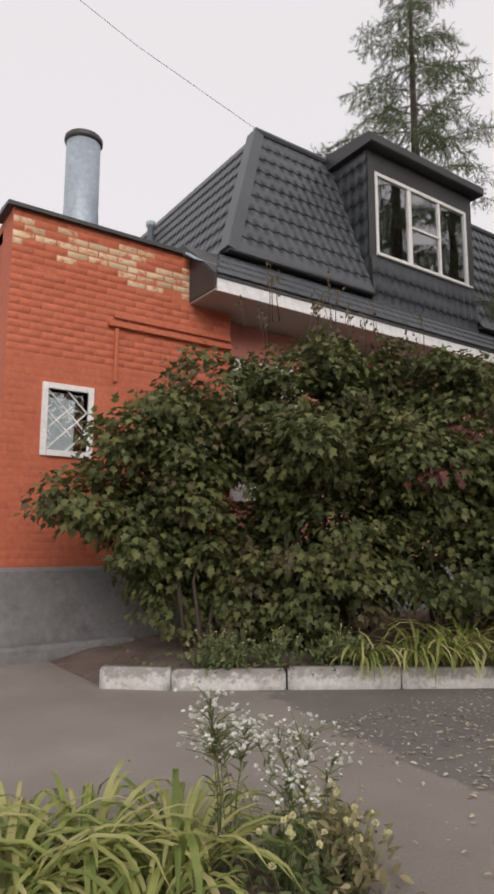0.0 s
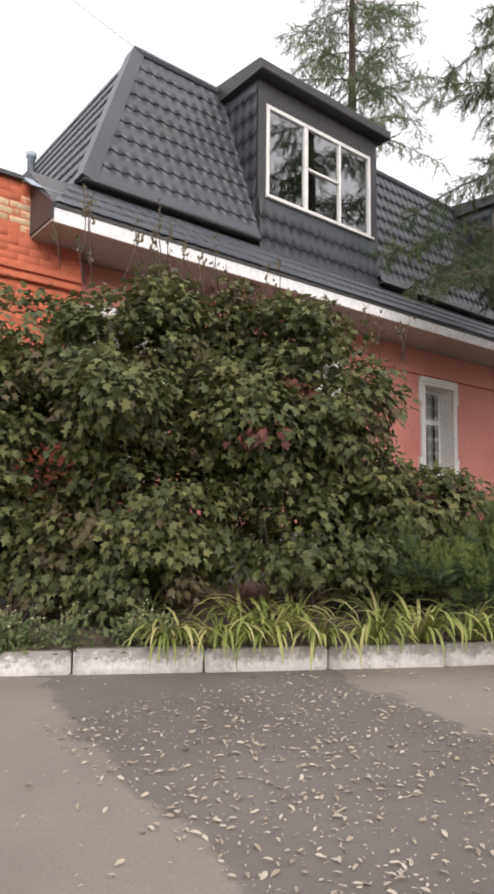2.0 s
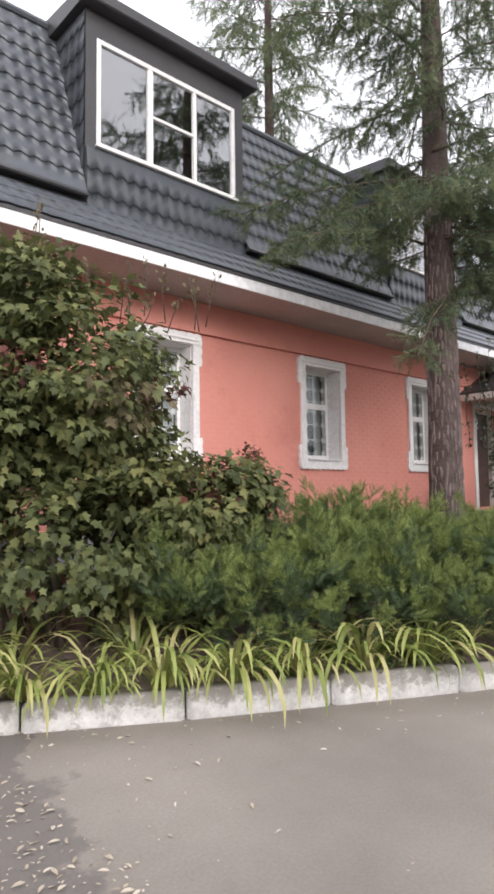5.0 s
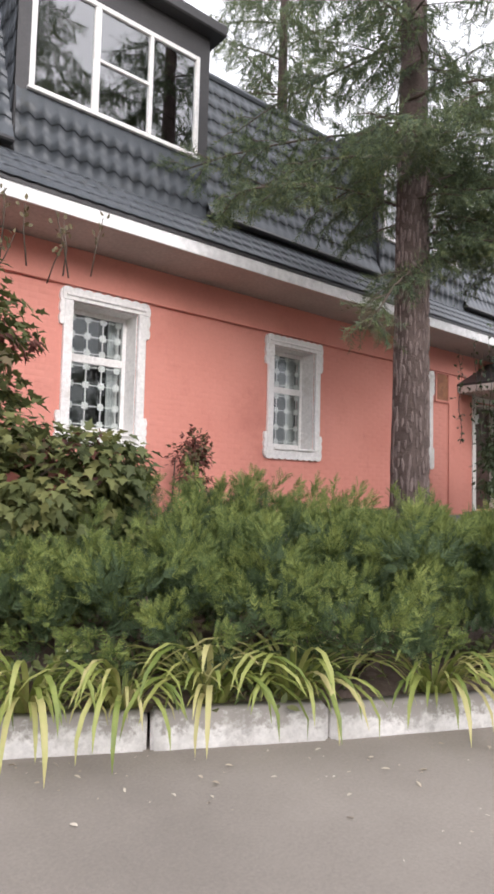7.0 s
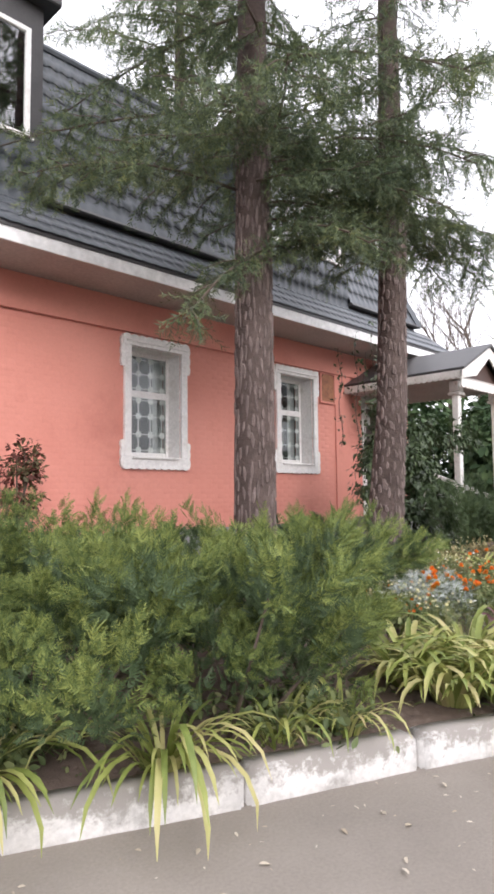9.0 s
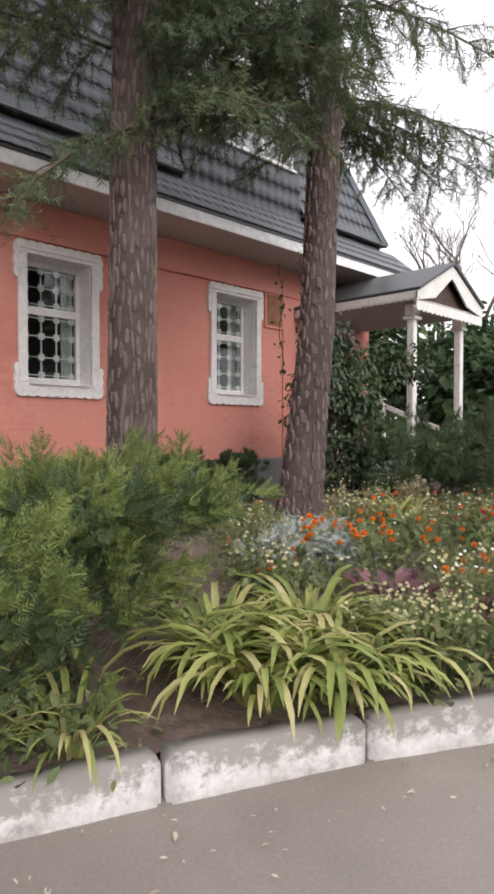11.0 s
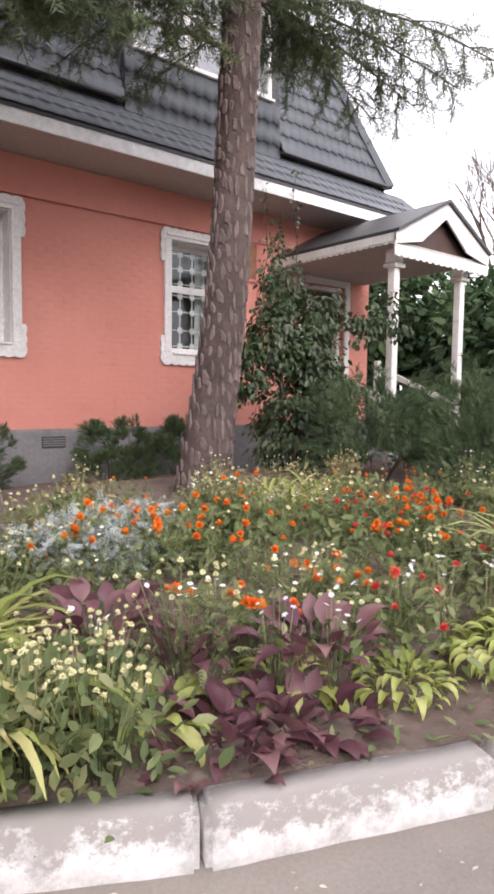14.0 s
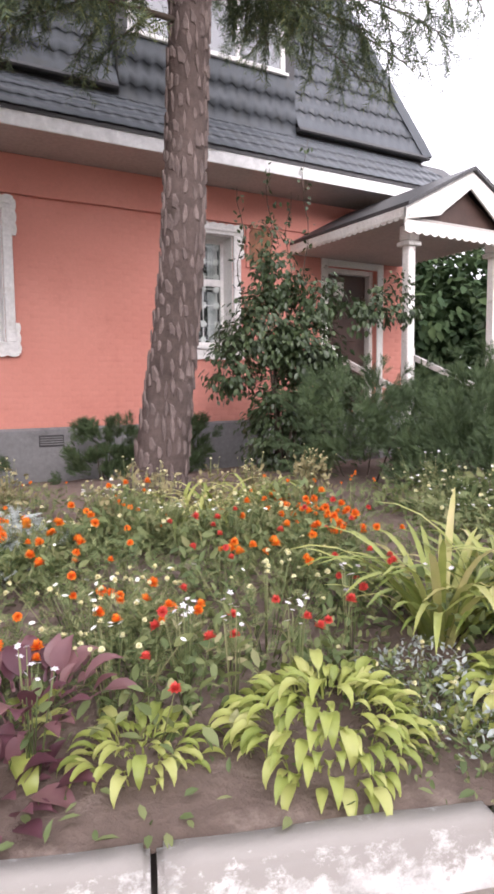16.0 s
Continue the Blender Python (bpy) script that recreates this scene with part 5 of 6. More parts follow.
def conifer(loc, path, radii, limbs, label, seed, plates=0, plate_z=4.5, twig=0.27, dens=1.0, group="conifers", mat=None, slim=1.0):
    """A conifer with a tapered trunk and drooping limbs set with needle twigs. limbs: (height, azimuth, length, droop)."""
    r = np.random.default_rng(seed)
    t = thing("conifer", loc, label, "tree", group)
    # the trunk, ridged by noise
    n = 28
    V, F = [], []
    zs = np.arange(path[0][2], path[-1][2] + 0.01, 0.12)
    for z in zs:
        c = [float(np.interp(z, [p[2] for p in path], [p[k] for p in path])) for k in (0, 1)]
        rad = float(np.interp(z, [p[2] for p in path], radii))
        for k in range(n):
            a = 2 * math.pi * k / n
            q = rad * (1 + 0.07 * noise.noise(Vector((math.cos(a) * 5, math.sin(a) * 5, z * 1.6 + seed))) + 0.03 * noise.noise(Vector((math.cos(a) * 16, math.sin(a) * 16, z * 5))))
            V.append((c[0] + q * math.cos(a), c[1] + q * math.sin(a), z))
    for i in range(len(zs) - 1):
        for k in range(n):
            F.append((i * n + k, i * n + (k + 1) % n, (i + 1) * n + (k + 1) % n, (i + 1) * n + k))
    put("trunk", poly_mesh(V, F, True), M_BARK, t)
    sh = Shape()
    P, A, N, S = [], [], [], []
    for hz, az, ln, dr in limbs:
        c = Vector([float(np.interp(hz, [p[2] for p in path], [p[k] for p in path])) for k in (0, 1)] + [hz])
        dv = Vector((math.cos(az), math.sin(az), 0))
        side = Vector((-dv.y, dv.x, 0))
        pts = []
        for q in range(7):
            s = q / 6
            pts.append(c + dv * ln * s + Vector((0, 0, 0.18 * ln * s - dr * ln * s * s)) + side * (0.08 * ln * math.sin(3 * s + hz * 5)))
        limb = Shape()
        limb.tube(pts, [0.019 * ln / 3 * (1 - 0.8 * q / 6) + 0.005 for q in range(7)], 6)
        nb = int(16 * ln / 2.5)
        for b in range(nb):
            s = 0.07 + 0.93 * (b + r.random()) / nb
            x = s * 6
            i = min(int(x), 5)
            p = pts[i].lerp(pts[i + 1], x - i)
            sd = 1 if b % 2 else -1
            bl = (0.30 + 0.50 * (1 - s)) * min(1.0, ln / 2.2) * r.uniform(0.7, 1.2)
            bd = (dv * r.uniform(0.35, 0.8) + side * sd * r.uniform(0.5, 0.9) + Vector((0, 0, r.uniform(-0.55, 0.05)))).normalized()
            e = p + bd * bl + Vector((0, 0, -0.12 * bl))
            sh.tube([p, (p + e) / 2 + Vector((0, 0, 0.03)), e], [0.010, 0.007, 0.004], 4, False)
            m = max(4, int(dens * 36 * bl))
            for w in range(m):
                u = (w + r.random()) / m
                pp = p.lerp(e, u)
                P.append(pp)
                hang = r.random()
                A.append(bd * (0.7 - 0.3 * hang) + Vector(r.normal(size=3)) * 0.45 + Vector((0, 0, -0.75 * hang)))
                N.append(Vector((0, 0, 1)) + Vector(r.normal(size=3)) * 0.5)
                S.append(twig * r.uniform(0.6, 1.25))
        put("limb", limb.mesh(True), M_TWIG, t)
    put("twig", sh.mesh(), M_TWIG, t, kind="stuff")
    P, A, N, S = np.array(P), np.array(A), np.array(N), np.array(S)
    put("needles", scatter(TW_V, TW_F, frames(A, N), P, np.stack([S, S, S], -1)), mat or L_LARCH, t, kind="stuff")
    if plates:
        bark_plates(t, path, radii, plates, seed, plate_z, slim)
    return t


def crown(seed, z0, z1, ln0, ln1, per_m, skip=()):
    r = random.Random(seed)
    out = []
    n = int((z1 - z0) * per_m)
    for k in range(n):
        z = z0 + (z1 - z0) * (k + r.random() * 0.6) / n
        f = (z - z0) / (z1 - z0)
        az = (k * 2.399 + r.uniform(-0.4, 0.4)) % (2 * math.pi)
        if any(a <= az <= b and z < zz for a, b, zz in skip):
            continue
        out.append((z, az, (ln0 + (ln1 - ln0) * f) * r.uniform(0.75, 1.15), r.uniform(0.28, 0.5)))
    return out


T1, T2 = (11.82, -3.1, 0.28), (14.05, -3.32, 0.34)
limbs1 = crown(51, 5.4, 13.5, 2.7, 0.5, 4.2) + [(4.75, 2.75, 2.6, 0.36), (5.2, 2.45, 2.5, 0.42), (4.5, -0.6, 1.9, 0.42), (4.9, -0.75, 2.3, 0.36), (4.7, -1.1, 2.2, 0.40), (5.3, -0.9, 2.5, 0.40), (5.0, 3.6, 2.3, 0.36), (5.2, 4.1, 2.2, 0.36), (4.1, -1.5, 1.6, 0.50), (4.3, -1.0, 1.5, 0.52), (7.5, 2.9, 2.7, 0.3), (8.4, 3.2, 2.5, 0.3)]
conifer(T1, [(0, 0, -0.1), (0.0, 0.0, 0.5), (0.02, 0, 2.5), (0.06, 0.02, 5.0), (0.10, 0.02, 14.0)], [0.30, 0.24, 0.215, 0.20, 0.04], limbs1,
        "tall conifer with cracked grey-brown bark and drooping needle sprays", 61, 300, 5.2, dens=1.4, slim=0.75)
limbs2 = crown(52, 4.9, 13.0, 2.5, 0.5, 4.8, ((3.6, 5.2, 5.6),)) + [(4.9, 6.1, 2.4, 0.36), (5.1, 5.7, 2.6, 0.42), (4.9, 3.5, 2.3, 0.32), (5.1, 3.6, 2.3, 0.36), (5.4, 3.25, 2.6, 0.4), (5.7, 3.75, 2.2, 0.4), (4.35, 3.25, 4.1, 0.585), (5.0, 0.1, 2.4, 0.4)]
conifer(T2, [(-0.02, 0, -0.1), (0.0, 0, 0.25), (0.14, 0.0, 1.2), (0.26, -0.02, 2.2), (0.33, -0.02, 3.4), (0.40, -0.03, 5.0), (0.5, 0, 13.5)], [0.35, 0.265, 0.222, 0.202, 0.192, 0.188, 0.04], limbs2,
        "leaning conifer trunk with flaky pinkish-grey bark among the flowers", 62, 300, 4.8, dens=1.2)
behind = conifer((21.6, 10.2, 0), [(0, 0, 0), (0, 0, 8.0), (0.1, 0, 30)], [0.36, 0.30, 0.04], crown(53, 16.2, 29.5, 5.6, 0.8, 3.8), "tall conifer standing behind the house", 63, 0, 0, 0.52, 0.42)
for x, y, a in ((-2.0, -19.0, 40), (5.5, -21.0, 130), (14.0, -20.0, 250)):
    copy_thing(behind, pose(x, y, 0, 0, 0, a))

# ---- climbing vine by the corner ----
leafy_shrub("climbing_vine", (16.05, -2.35, 0.2), [(0.1, 0, 0.8, 0.5, 0.45, 0.7), (-0.2, 0.1, 1.9, 0.55, 0.45, 0.5), (0.35, 0, 1.75, 0.5, 0.45, 0.45), (0.1, 0.2, 2.55, 0.35, 0.3, 0.4), (0.55, -0.2, 1.1, 0.5, 0.45, 0.5), (1.0, -0.35, 2.2, 0.38, 0.3, 0.24), (1.4, -0.5, 2.3, 0.25, 0.22, 0.3), (-0.6, 0.1, 1.5, 0.3, 0.3, 0.35), (0.55, -0.1, 2.3, 0.35, 0.3, 0.25), (0.0, 0.3, 3.0, 0.16, 0.16, 0.3)], 330, 30, 0.088,
            [(L_VINE, 1.0)], "dark green vine covering a bush by the corner", "vine", 71, (OVAL_V, OVAL_F), 8, 0.2, 0.8, flat=0.7)
vt = thing("vine_strands", (16.6, -1.15, 2.9), "thin vine strands climbing up to the eaves", "vine")
for k, (dx, h, dy) in enumerate(((-0.35, 1.25, 0.1), (0.1, 1.55, 0.05), (0.75, 2.1, 0.1), (0.45, 1.3, 0.1))):
    rr = np.random.default_rng(80 + k)
    pts = [np.array([dx + 0.06 * math.sin(q * 1.3 + k), dy, -0.6 + (h + 0.6) * q / 9]) for q in range(10)]
    put("strand", stems([pts], 0.008, 0.004, 5), M_TWIG, vt)
    m = 46
    P = np.array([pts[min(int(u), 8)] + (pts[min(int(u), 8) + 1] - pts[min(int(u), 8)]) * (u % 1) for u in rr.uniform(0, 8.9, m)]) + rr.normal(size=(m, 3)) * 0.05
    put("leaves", scatter(OVAL_V, OVAL_F, frames(rr.normal(size=(m, 3)) + np.array([0, 0, -0.8]), rand_dirs(m, rr)), P, np.full((m, 3), 0.085)), L_VINE, vt, kind="stuff")

# sapling against the wall
leafy_shrub("sapling", (10.2, -0.7, 0.1), [(0, 0, 1.45, 0.25, 0.2, 0.5), (0.12, 0, 1.75, 0.2, 0.15, 0.3)], 64, 16, 0.075, [(L_BUSHTIP, 0.6), (L_REDLEAF, 0.4)], "thin sapling with reddish-brown leaves at the wall", "sapling", 91, (OVAL_V, OVAL_F), 5, 0.12, 0.4)

# ---- greenery beyond the porch ----
for k, (x, y, sx, sz) in enumerate(((22.6, -2.6, 1.5, 1.9), (23.5, -1.0, 1.9, 2.5), (24.5, 2.5, 2.2, 3.3), (22.6, -4.6, 1.7, 1.5), (27.5, -2.5, 2.6, 3.3), (26.0, 6.5, 2.6, 3.2), (31.0, 1.5, 3.0, 3.2), (26.0, -7.0, 2.2, 2.0), (33.0, -6.0, 3.2, 3.0))):
    leafy_shrub("background_shrub", (x, y, 0), [(0, 0, sz * 0.55, sx, sx * 0.9, sz * 0.6), (sx * 0.3, 0.2, sz * 1.15, sx * 0.75, sx * 0.7, sz * 0.6), (-sx * 0.4, -0.2, sz * 1.0, sx * 0.6, sx * 0.6, sz * 0.5)], 360, 19, 0.29,
                [(L_FAR, 1.0)], "dense green shrub beyond the porch", "shrub", 120 + k, (OVAL_V, OVAL_F), 4, 0.42, 0.5, "shrubs beyond the porch")

for k, (x, y, sx, sz) in enumerate(((-6.0, -24.0, 4.0, 5.0), (1.5, -26.0, 4.2, 5.6), (9.0, -25.0, 4.4, 5.2), (16.5, -27.0, 4.4, 6.0), (24.0, -24.0, 4.2, 5.0))):
    leafy_shrub("yard_tree", (x, y, 0), [(0, 0, sz * 0.9, sx, sx * 0.8, sz * 0.6), (sx * 0.3, 0.2, sz * 1.35, sx * 0.7, sx * 0.6, sz * 0.5), (-sx * 0.4, -0.2, sz * 0.6, sx * 0.7, sx * 0.6, sz * 0.5)], 260, 20, 0.42,
                [(L_FAR, 1.0)], "broad leafy tree across the yard", "tree", 140 + k, (OVAL_V, OVAL_F), 5, 0.8, 0.5, "trees across the yard")


def bare_tree(loc, height, seed):
    r = random.Random(seed)
    t = thing("bare_tree", loc, "tall leafless tree in the distance", "tree", "bare trees")
    sh = Shape()

    def grow(p, d, ln, rad, depth):
        q = p + d * ln
        sh.tube([p, (p + q) / 2 + Vector((r.uniform(-1, 1), r.uniform(-1, 1), 0)) * ln * 0.05, q], [rad, rad * 0.8, rad * 0.6], 6, False)
        if depth == 0:
            return
        for k in range(3 if depth > 1 else 4):
            nd = (d + Vector((r.uniform(-1, 1), r.uniform(-1, 1), r.uniform(-0.1, 0.7))) * 0.65).normalized()
            grow(p + d * ln * r.uniform(0.55, 1.0), nd, ln * r.uniform(0.5, 0.75), rad * 0.5, depth - 1)
    grow(Vector((0, 0, 0)), Vector((0, 0, 1)), height * 0.42, height * 0.012, 5)
    put("branch", sh.mesh(), M_TWIG, t, kind="stuff")
    return t


bt = bare_tree((38.5, 6.2, 0), 17.5, 5)
copy_thing(bt, pose(42.5, 10.2, 0, 0, 0, 120))
copy_thing(bt, pose(42, 3.0, -2.0, 0, 0, 220))

# ---- strap-leaved clumps ----
def strap(length, width, arch, seed, seg=7):
    """An arching strap leaf from the origin along +y, folded along its rib."""
    r = random.Random(seed)
    V, F = [], []
    ang = math.radians(80)
    p = Vector((0, 0, 0))
    tw = r.uniform(-0.5, 0.5)
    for i in range(seg + 1):
        s = i / seg
        w = width * (0.55 + 0.9 * s) * (1 - s) ** 0.55 + 0.0008 if s > 0.15 else width * 0.7
        sx = math.sin(tw * s * 2) * 0.05 * length
        V += [(p.x - w + sx, p.y, p.z + w * 0.35), (p.x + sx, p.y, p.z), (p.x + w + sx, p.y, p.z + w * 0.35)]
        p = p + Vector((0, math.cos(ang), math.sin(ang))) * (length / seg)
        ang -= math.radians(arch) / seg * (0.5 + 1.1 * s)
    for i in range(seg):
        a = i * 3
        F += [(a, a + 1, a + 4, a + 3), (a + 1, a + 2, a + 5, a + 4)]
    return poly_mesh(V, F, True)


def clump(name, loc, meshes, mat, n, label, seed, size=1.0, spread=0.09, tilt=(0.0, 0.55), group="", category="plant", bias=None, dome=0.0):
    """A tuft of single leaves, each a part, all round from the crown."""
    r = random.Random(seed)
    t = thing(name, loc, label, category, group)
    for k in range(n):
        o = put("leaf", meshes[r.randrange(len(meshes))], mat, t)
        a = 2 * math.pi * (k + r.random()) / n * 3 if bias is None or r.random() > 0.4 else bias + r.uniform(-0.8, 0.8)
        rad = spread * r.random() ** 0.5
        o.location = (rad * math.cos(a), rad * math.sin(a), -0.02 + dome * (1 - (rad / spread) ** 2))
        o.rotation_euler = (-r.uniform(*tilt), 0, a - math.pi / 2)
        s = size * r.uniform(0.6, 1.15)
        o.scale = (s, s, s)
    return t


DAY = [strap(0.46 + 0.065 * k, 0.0155 + 0.0012 * k, 95 + 17 * k, 200 + k) for k in range(6)]
DL = "daylily clump with yellowing strap leaves hanging over the kerb"
rd = random.Random(77)
x = 4.3
while x < 8.8:
    if not (5.15 < x < 5.35):
        y = kerb_y(x) + rd.uniform(0.19, 0.30)
        clump("daylily", (x, y, float(bed_z(x, y))), DAY, L_DAY, 62, DL, rd.randrange(9999), rd.uniform(0.8, 1.1), 0.10, (0.0, 0.6), "daylilies along the kerb", bias=-2.1)
    if rd.random() < 0.5 and x < 7.2:
        y = kerb_y(x) + rd.uniform(0.55, 0.85)
        clump("daylily", (x + 0.1, y, float(bed_z(x, y))), DAY, L_DAY, 30, DL, rd.randrange(9999), 1.0, 0.10, (0.0, 0.45), "daylilies along the kerb")
    x += rd.uniform(0.28, 0.44) if x < 7.6 else rd.uniform(0.7, 1.0)
BIG = [strap(0.44 + 0.06 * k, 0.021 + 0.0015 * k, 80 + 17 * k, 230 + k) for k in range(6)]
for x, y, n, sz in ((10.35, -6.2, 84, 0.95), (10.6, -6.42, 88, 0.92), (10.78, -6.12, 84, 1.0), (10.4, -5.85, 60, 1.0), (10.92, -6.5, 66, 0.85), (11.0, -5.95, 50, 0.95)):
    clump("daylily", (x, y, float(bed_z(x, y))), BIG, L_DAY, int(n * 1.7), "large pale daylily clump with long arching leaves", rd.randrange(9999), sz, 0.12, (0.0, 0.5), "large daylilies")
for x, y, sz in ((13.95, -4.7, 1.0), (13.55, -4.85, 1.0), (14.35, -4.6, 0.95), (13.75, -5.0, 0.9), (9.15, -5.85, 0.7), (9.5, -6.0, 0.75)):
    clump("daylily", (x, y, float(bed_z(x, y))), DAY, L_DAY, 38, "yellow-green daylily clump in the bed", rd.randrange(9999), sz, 0.1, (0.0, 0.5), "daylilies in the bed")
YUC = [strap(0.70 + 0.06 * k, 0.024, 60 + 18 * k, 300 + k) for k in range(4)]
for x, y, n in ((14.0, -6.9, 80), (14.35, -7.0, 70), (14.6, -7.35, 60)):
    clump("iris_clump", (x, y, float(bed_z(x, y))), YUC, L_DAY, n, "tall pale green clump of sword-shaped leaves", rd.randrange(9999), 1.0, 0.12, (0.0, 0.55), "sword-leaved clumps")
for x, y, sz in ((0.62, -5.35, 0.85), (0.95, -5.2, 0.9), (1.2, -5.45, 0.85), (0.75, -5.0, 0.85), (0.35, -5.1, 0.9), (1.35, -5.2, 0.7), (0.45, -5.6, 0.7), (0.95, -5.7, 0.7)):
    clump("daylily", (x, y, 0.02), DAY, L_NEAR, 84, "bright green daylily clump in the near bed", rd.randrange(9999), sz, 0.10, (0.0, 0.5), "near daylilies")


def broad(length, width, arch, seed, seg=6):
    """A broad pointed leaf on a short stalk, along +y."""
    V, F = [], []
    ang = math.radians(70)
    p = Vector((0, 0, 0))
    for i in range(seg + 3):
        s = i / (seg + 2)
        if s < 0.25:
            w = 0.006
        else:
            u = (s - 0.25) / 0.75
            w = width * math.sin(math.pi * u ** 0.75) * (1 - 0.25 * u) + 0.001
        V += [(p.x - w, p.y, p.z + w * 0.25), (p.x - w * 0.5, p.y, p.z + w * 0.02), (p.x, p.y, p.z - w * 0.08), (p.x + w * 0.5, p.y, p.z + w * 0.02), (p.x + w, p.y, p.z + w * 0.25)]
        p = p + Vector((0, math.cos(ang), math.sin(ang))) * (length / (seg + 2))
        ang -= math.radians(arch) / (seg + 2) * (0.4 + 1.2 * s)
    for i in range(seg + 2):
        for k in range(4):
            a = i * 5 + k
            F.append((a, a + 1, a + 6, a + 5))
    return poly_mesh(V, F, True)


HOS = [broad(0.19 + 0.035 * k, 0.027 + 0.003 * k, 125 + 24 * k, 400 + k) for k in range(5)]
for x, y, n, sz in ((13.06, -7.24, 290, 0.66), (12.46, -7.02, 90, 0.58), (13.85, -7.5, 200, 0.74), (11.45, -6.65, 26, 1.1), (12.05, -6.7, 24, 0.9)):
    clump("hosta", (x, y, float(bed_z(x, y))), HOS, L_HOSTA, n, "yellow-green hosta with layered pointed leaves", rd.randrange(9999), sz, 0.11 + 0.0007 * n, (-0.3, 0.6), "hostas", dome=0.0006 * n)
PUR = [broad(0.16 + 0.03 * k, 0.038 + 0.006 * k, 60 + 30 * k, 500 + k) for k in range(3)]
for x, y, n, sz, z in ((11.72, -6.86, 44, 1.0, 0.0), (11.95, -6.95, 40, 1.0, 0.0), (11.5, -6.2, 30, 1.1, 0.2), (11.75, -6.4, 26, 1.0, 0.1), (11.55, -6.95, 16, 0.7, 0.0), (12.12, -6.85, 30, 1.0, 0.2)):
    clump("purple_plant", (x, y, float(bed_z(x, y)) + z), PUR, L_PURPLE, n + 14, "dark purple broad-leaved bedding plant", rd.randrange(9999), sz, 0.2, (-0.3, 0.8), "purple bedding plants")


def flowering(name, loc, height, width, n_leaf, heads, petal, size, label, seed, group, leafm=None, tmpl=(OVAL_V, OVAL_F), lsize=0.05, double=True):
    """A bushy bedding plant with separate flower heads on stalks."""
    r = np.random.default_rng(seed)
    t = thing(name, loc, label, "flower", group)
    P = r.normal(size=(n_leaf, 3)) * np.array([width * 0.5, width * 0.5, 0])
    P[:, 2] = height * r.random(n_leaf) ** 0.8 * (1 - 0.35 * np.linalg.norm(P[:, :2], axis=1) / width)
    A = unit(P * np.array([1.5, 1.5, 0]) + r.normal(size=P.shape) * 0.5 + np.array([0, 0, 0.25]))
    S = lsize * r.uniform(0.6, 1.3, n_leaf)
    put("foliage", scatter(tmpl[0], tmpl[1], frames(A, rand_dirs(n_leaf, r) + np.array([0, 0, 1.2])), P, np.stack([S * 0.8, S, S], -1)), leafm or L_BED, t, kind="stuff")
    paths = []
    for k in range(heads):
        x, y = r.normal(size=2) * width * 0.48
        z = height * r.uniform(0.8, 1.12)
        paths.append([(x * 0.3, y * 0.3, 0), (x * 0.7, y * 0.7, z * 0.6), (x, y, z)])
        o = put("flower", petal[int(r.integers(len(petal)))], None, t)
        o.location = (x, y, z)
        o.rotation_euler = (r.normal() * 0.35, r.normal() * 0.35, r.uniform(0, 6))
        s = size * r.uniform(0.75, 1.2)
        o.scale = (s, s, s)
    put("stalk", stems(paths, 0.0028, 0.0015, 4), L_BED, t, kind="stuff")
    return t


def pompom(mat, rings, seed):
    """A ruffled double flower head, one wide."""
    r = np.random.default_rng(seed)
    P, A = [], []
    for k in range(rings):
        el = math.radians(10 + 75 * k / rings)
        m = max(4, int(11 * math.cos(el)))
        for q in range(m):
            a = 2 * math.pi * (q + 0.5 * (k % 2)) / m + r.normal() * 0.1
            A.append((math.cos(a) * math.cos(el), math.sin(a) * math.cos(el), math.sin(el)))
            P.append((0, 0, 0.05 * k))
    A = np.array(A)
    me = scatter(OVAL_V, OVAL_F, frames(A, np.array([0, 0, 1.0]) + r.normal(size=A.shape) * 0.2), np.array(P, float), np.full((len(A), 3), 0.55))
    me.materials.append(mat)
    return me


def daisy(mat, n, seed):
    r = np.random.default_rng(seed)
    A = np.array([(math.cos(2 * math.pi * q / n), math.sin(2 * math.pi * q / n), 0.15) for q in range(n)])
    me = scatter(OVAL_V, OVAL_F, frames(A, np.tile([0, 0, 1.0], (n, 1))), np.zeros((n, 3)), np.full((n, 3), 0.5))
    me.materials.append(mat)
    return me


MARI = [pompom(P_ORANGE, 5, k) for k in range(3)]
ZIN = [pompom(P_RED, 4, k + 5) for k in range(2)]
CHAM = [daisy(P_WHITE, 9, 1), pompom(P_YELLOW, 3, 9), pompom(P_YELLOW, 3, 10)]
TINY = [daisy(P_WHITE, 8, 2), pompom(P_WHITE, 3, 12)]
BELL = [daisy(P_LILAC, 6, 3), daisy(P_LILAC, 5, 4)]
FERN = (FR_V, FR_F)
rf = random.Random(99)


def bed_spot(x, y):
    return (x, y, float(bed_z(x, y)) - 0.01)


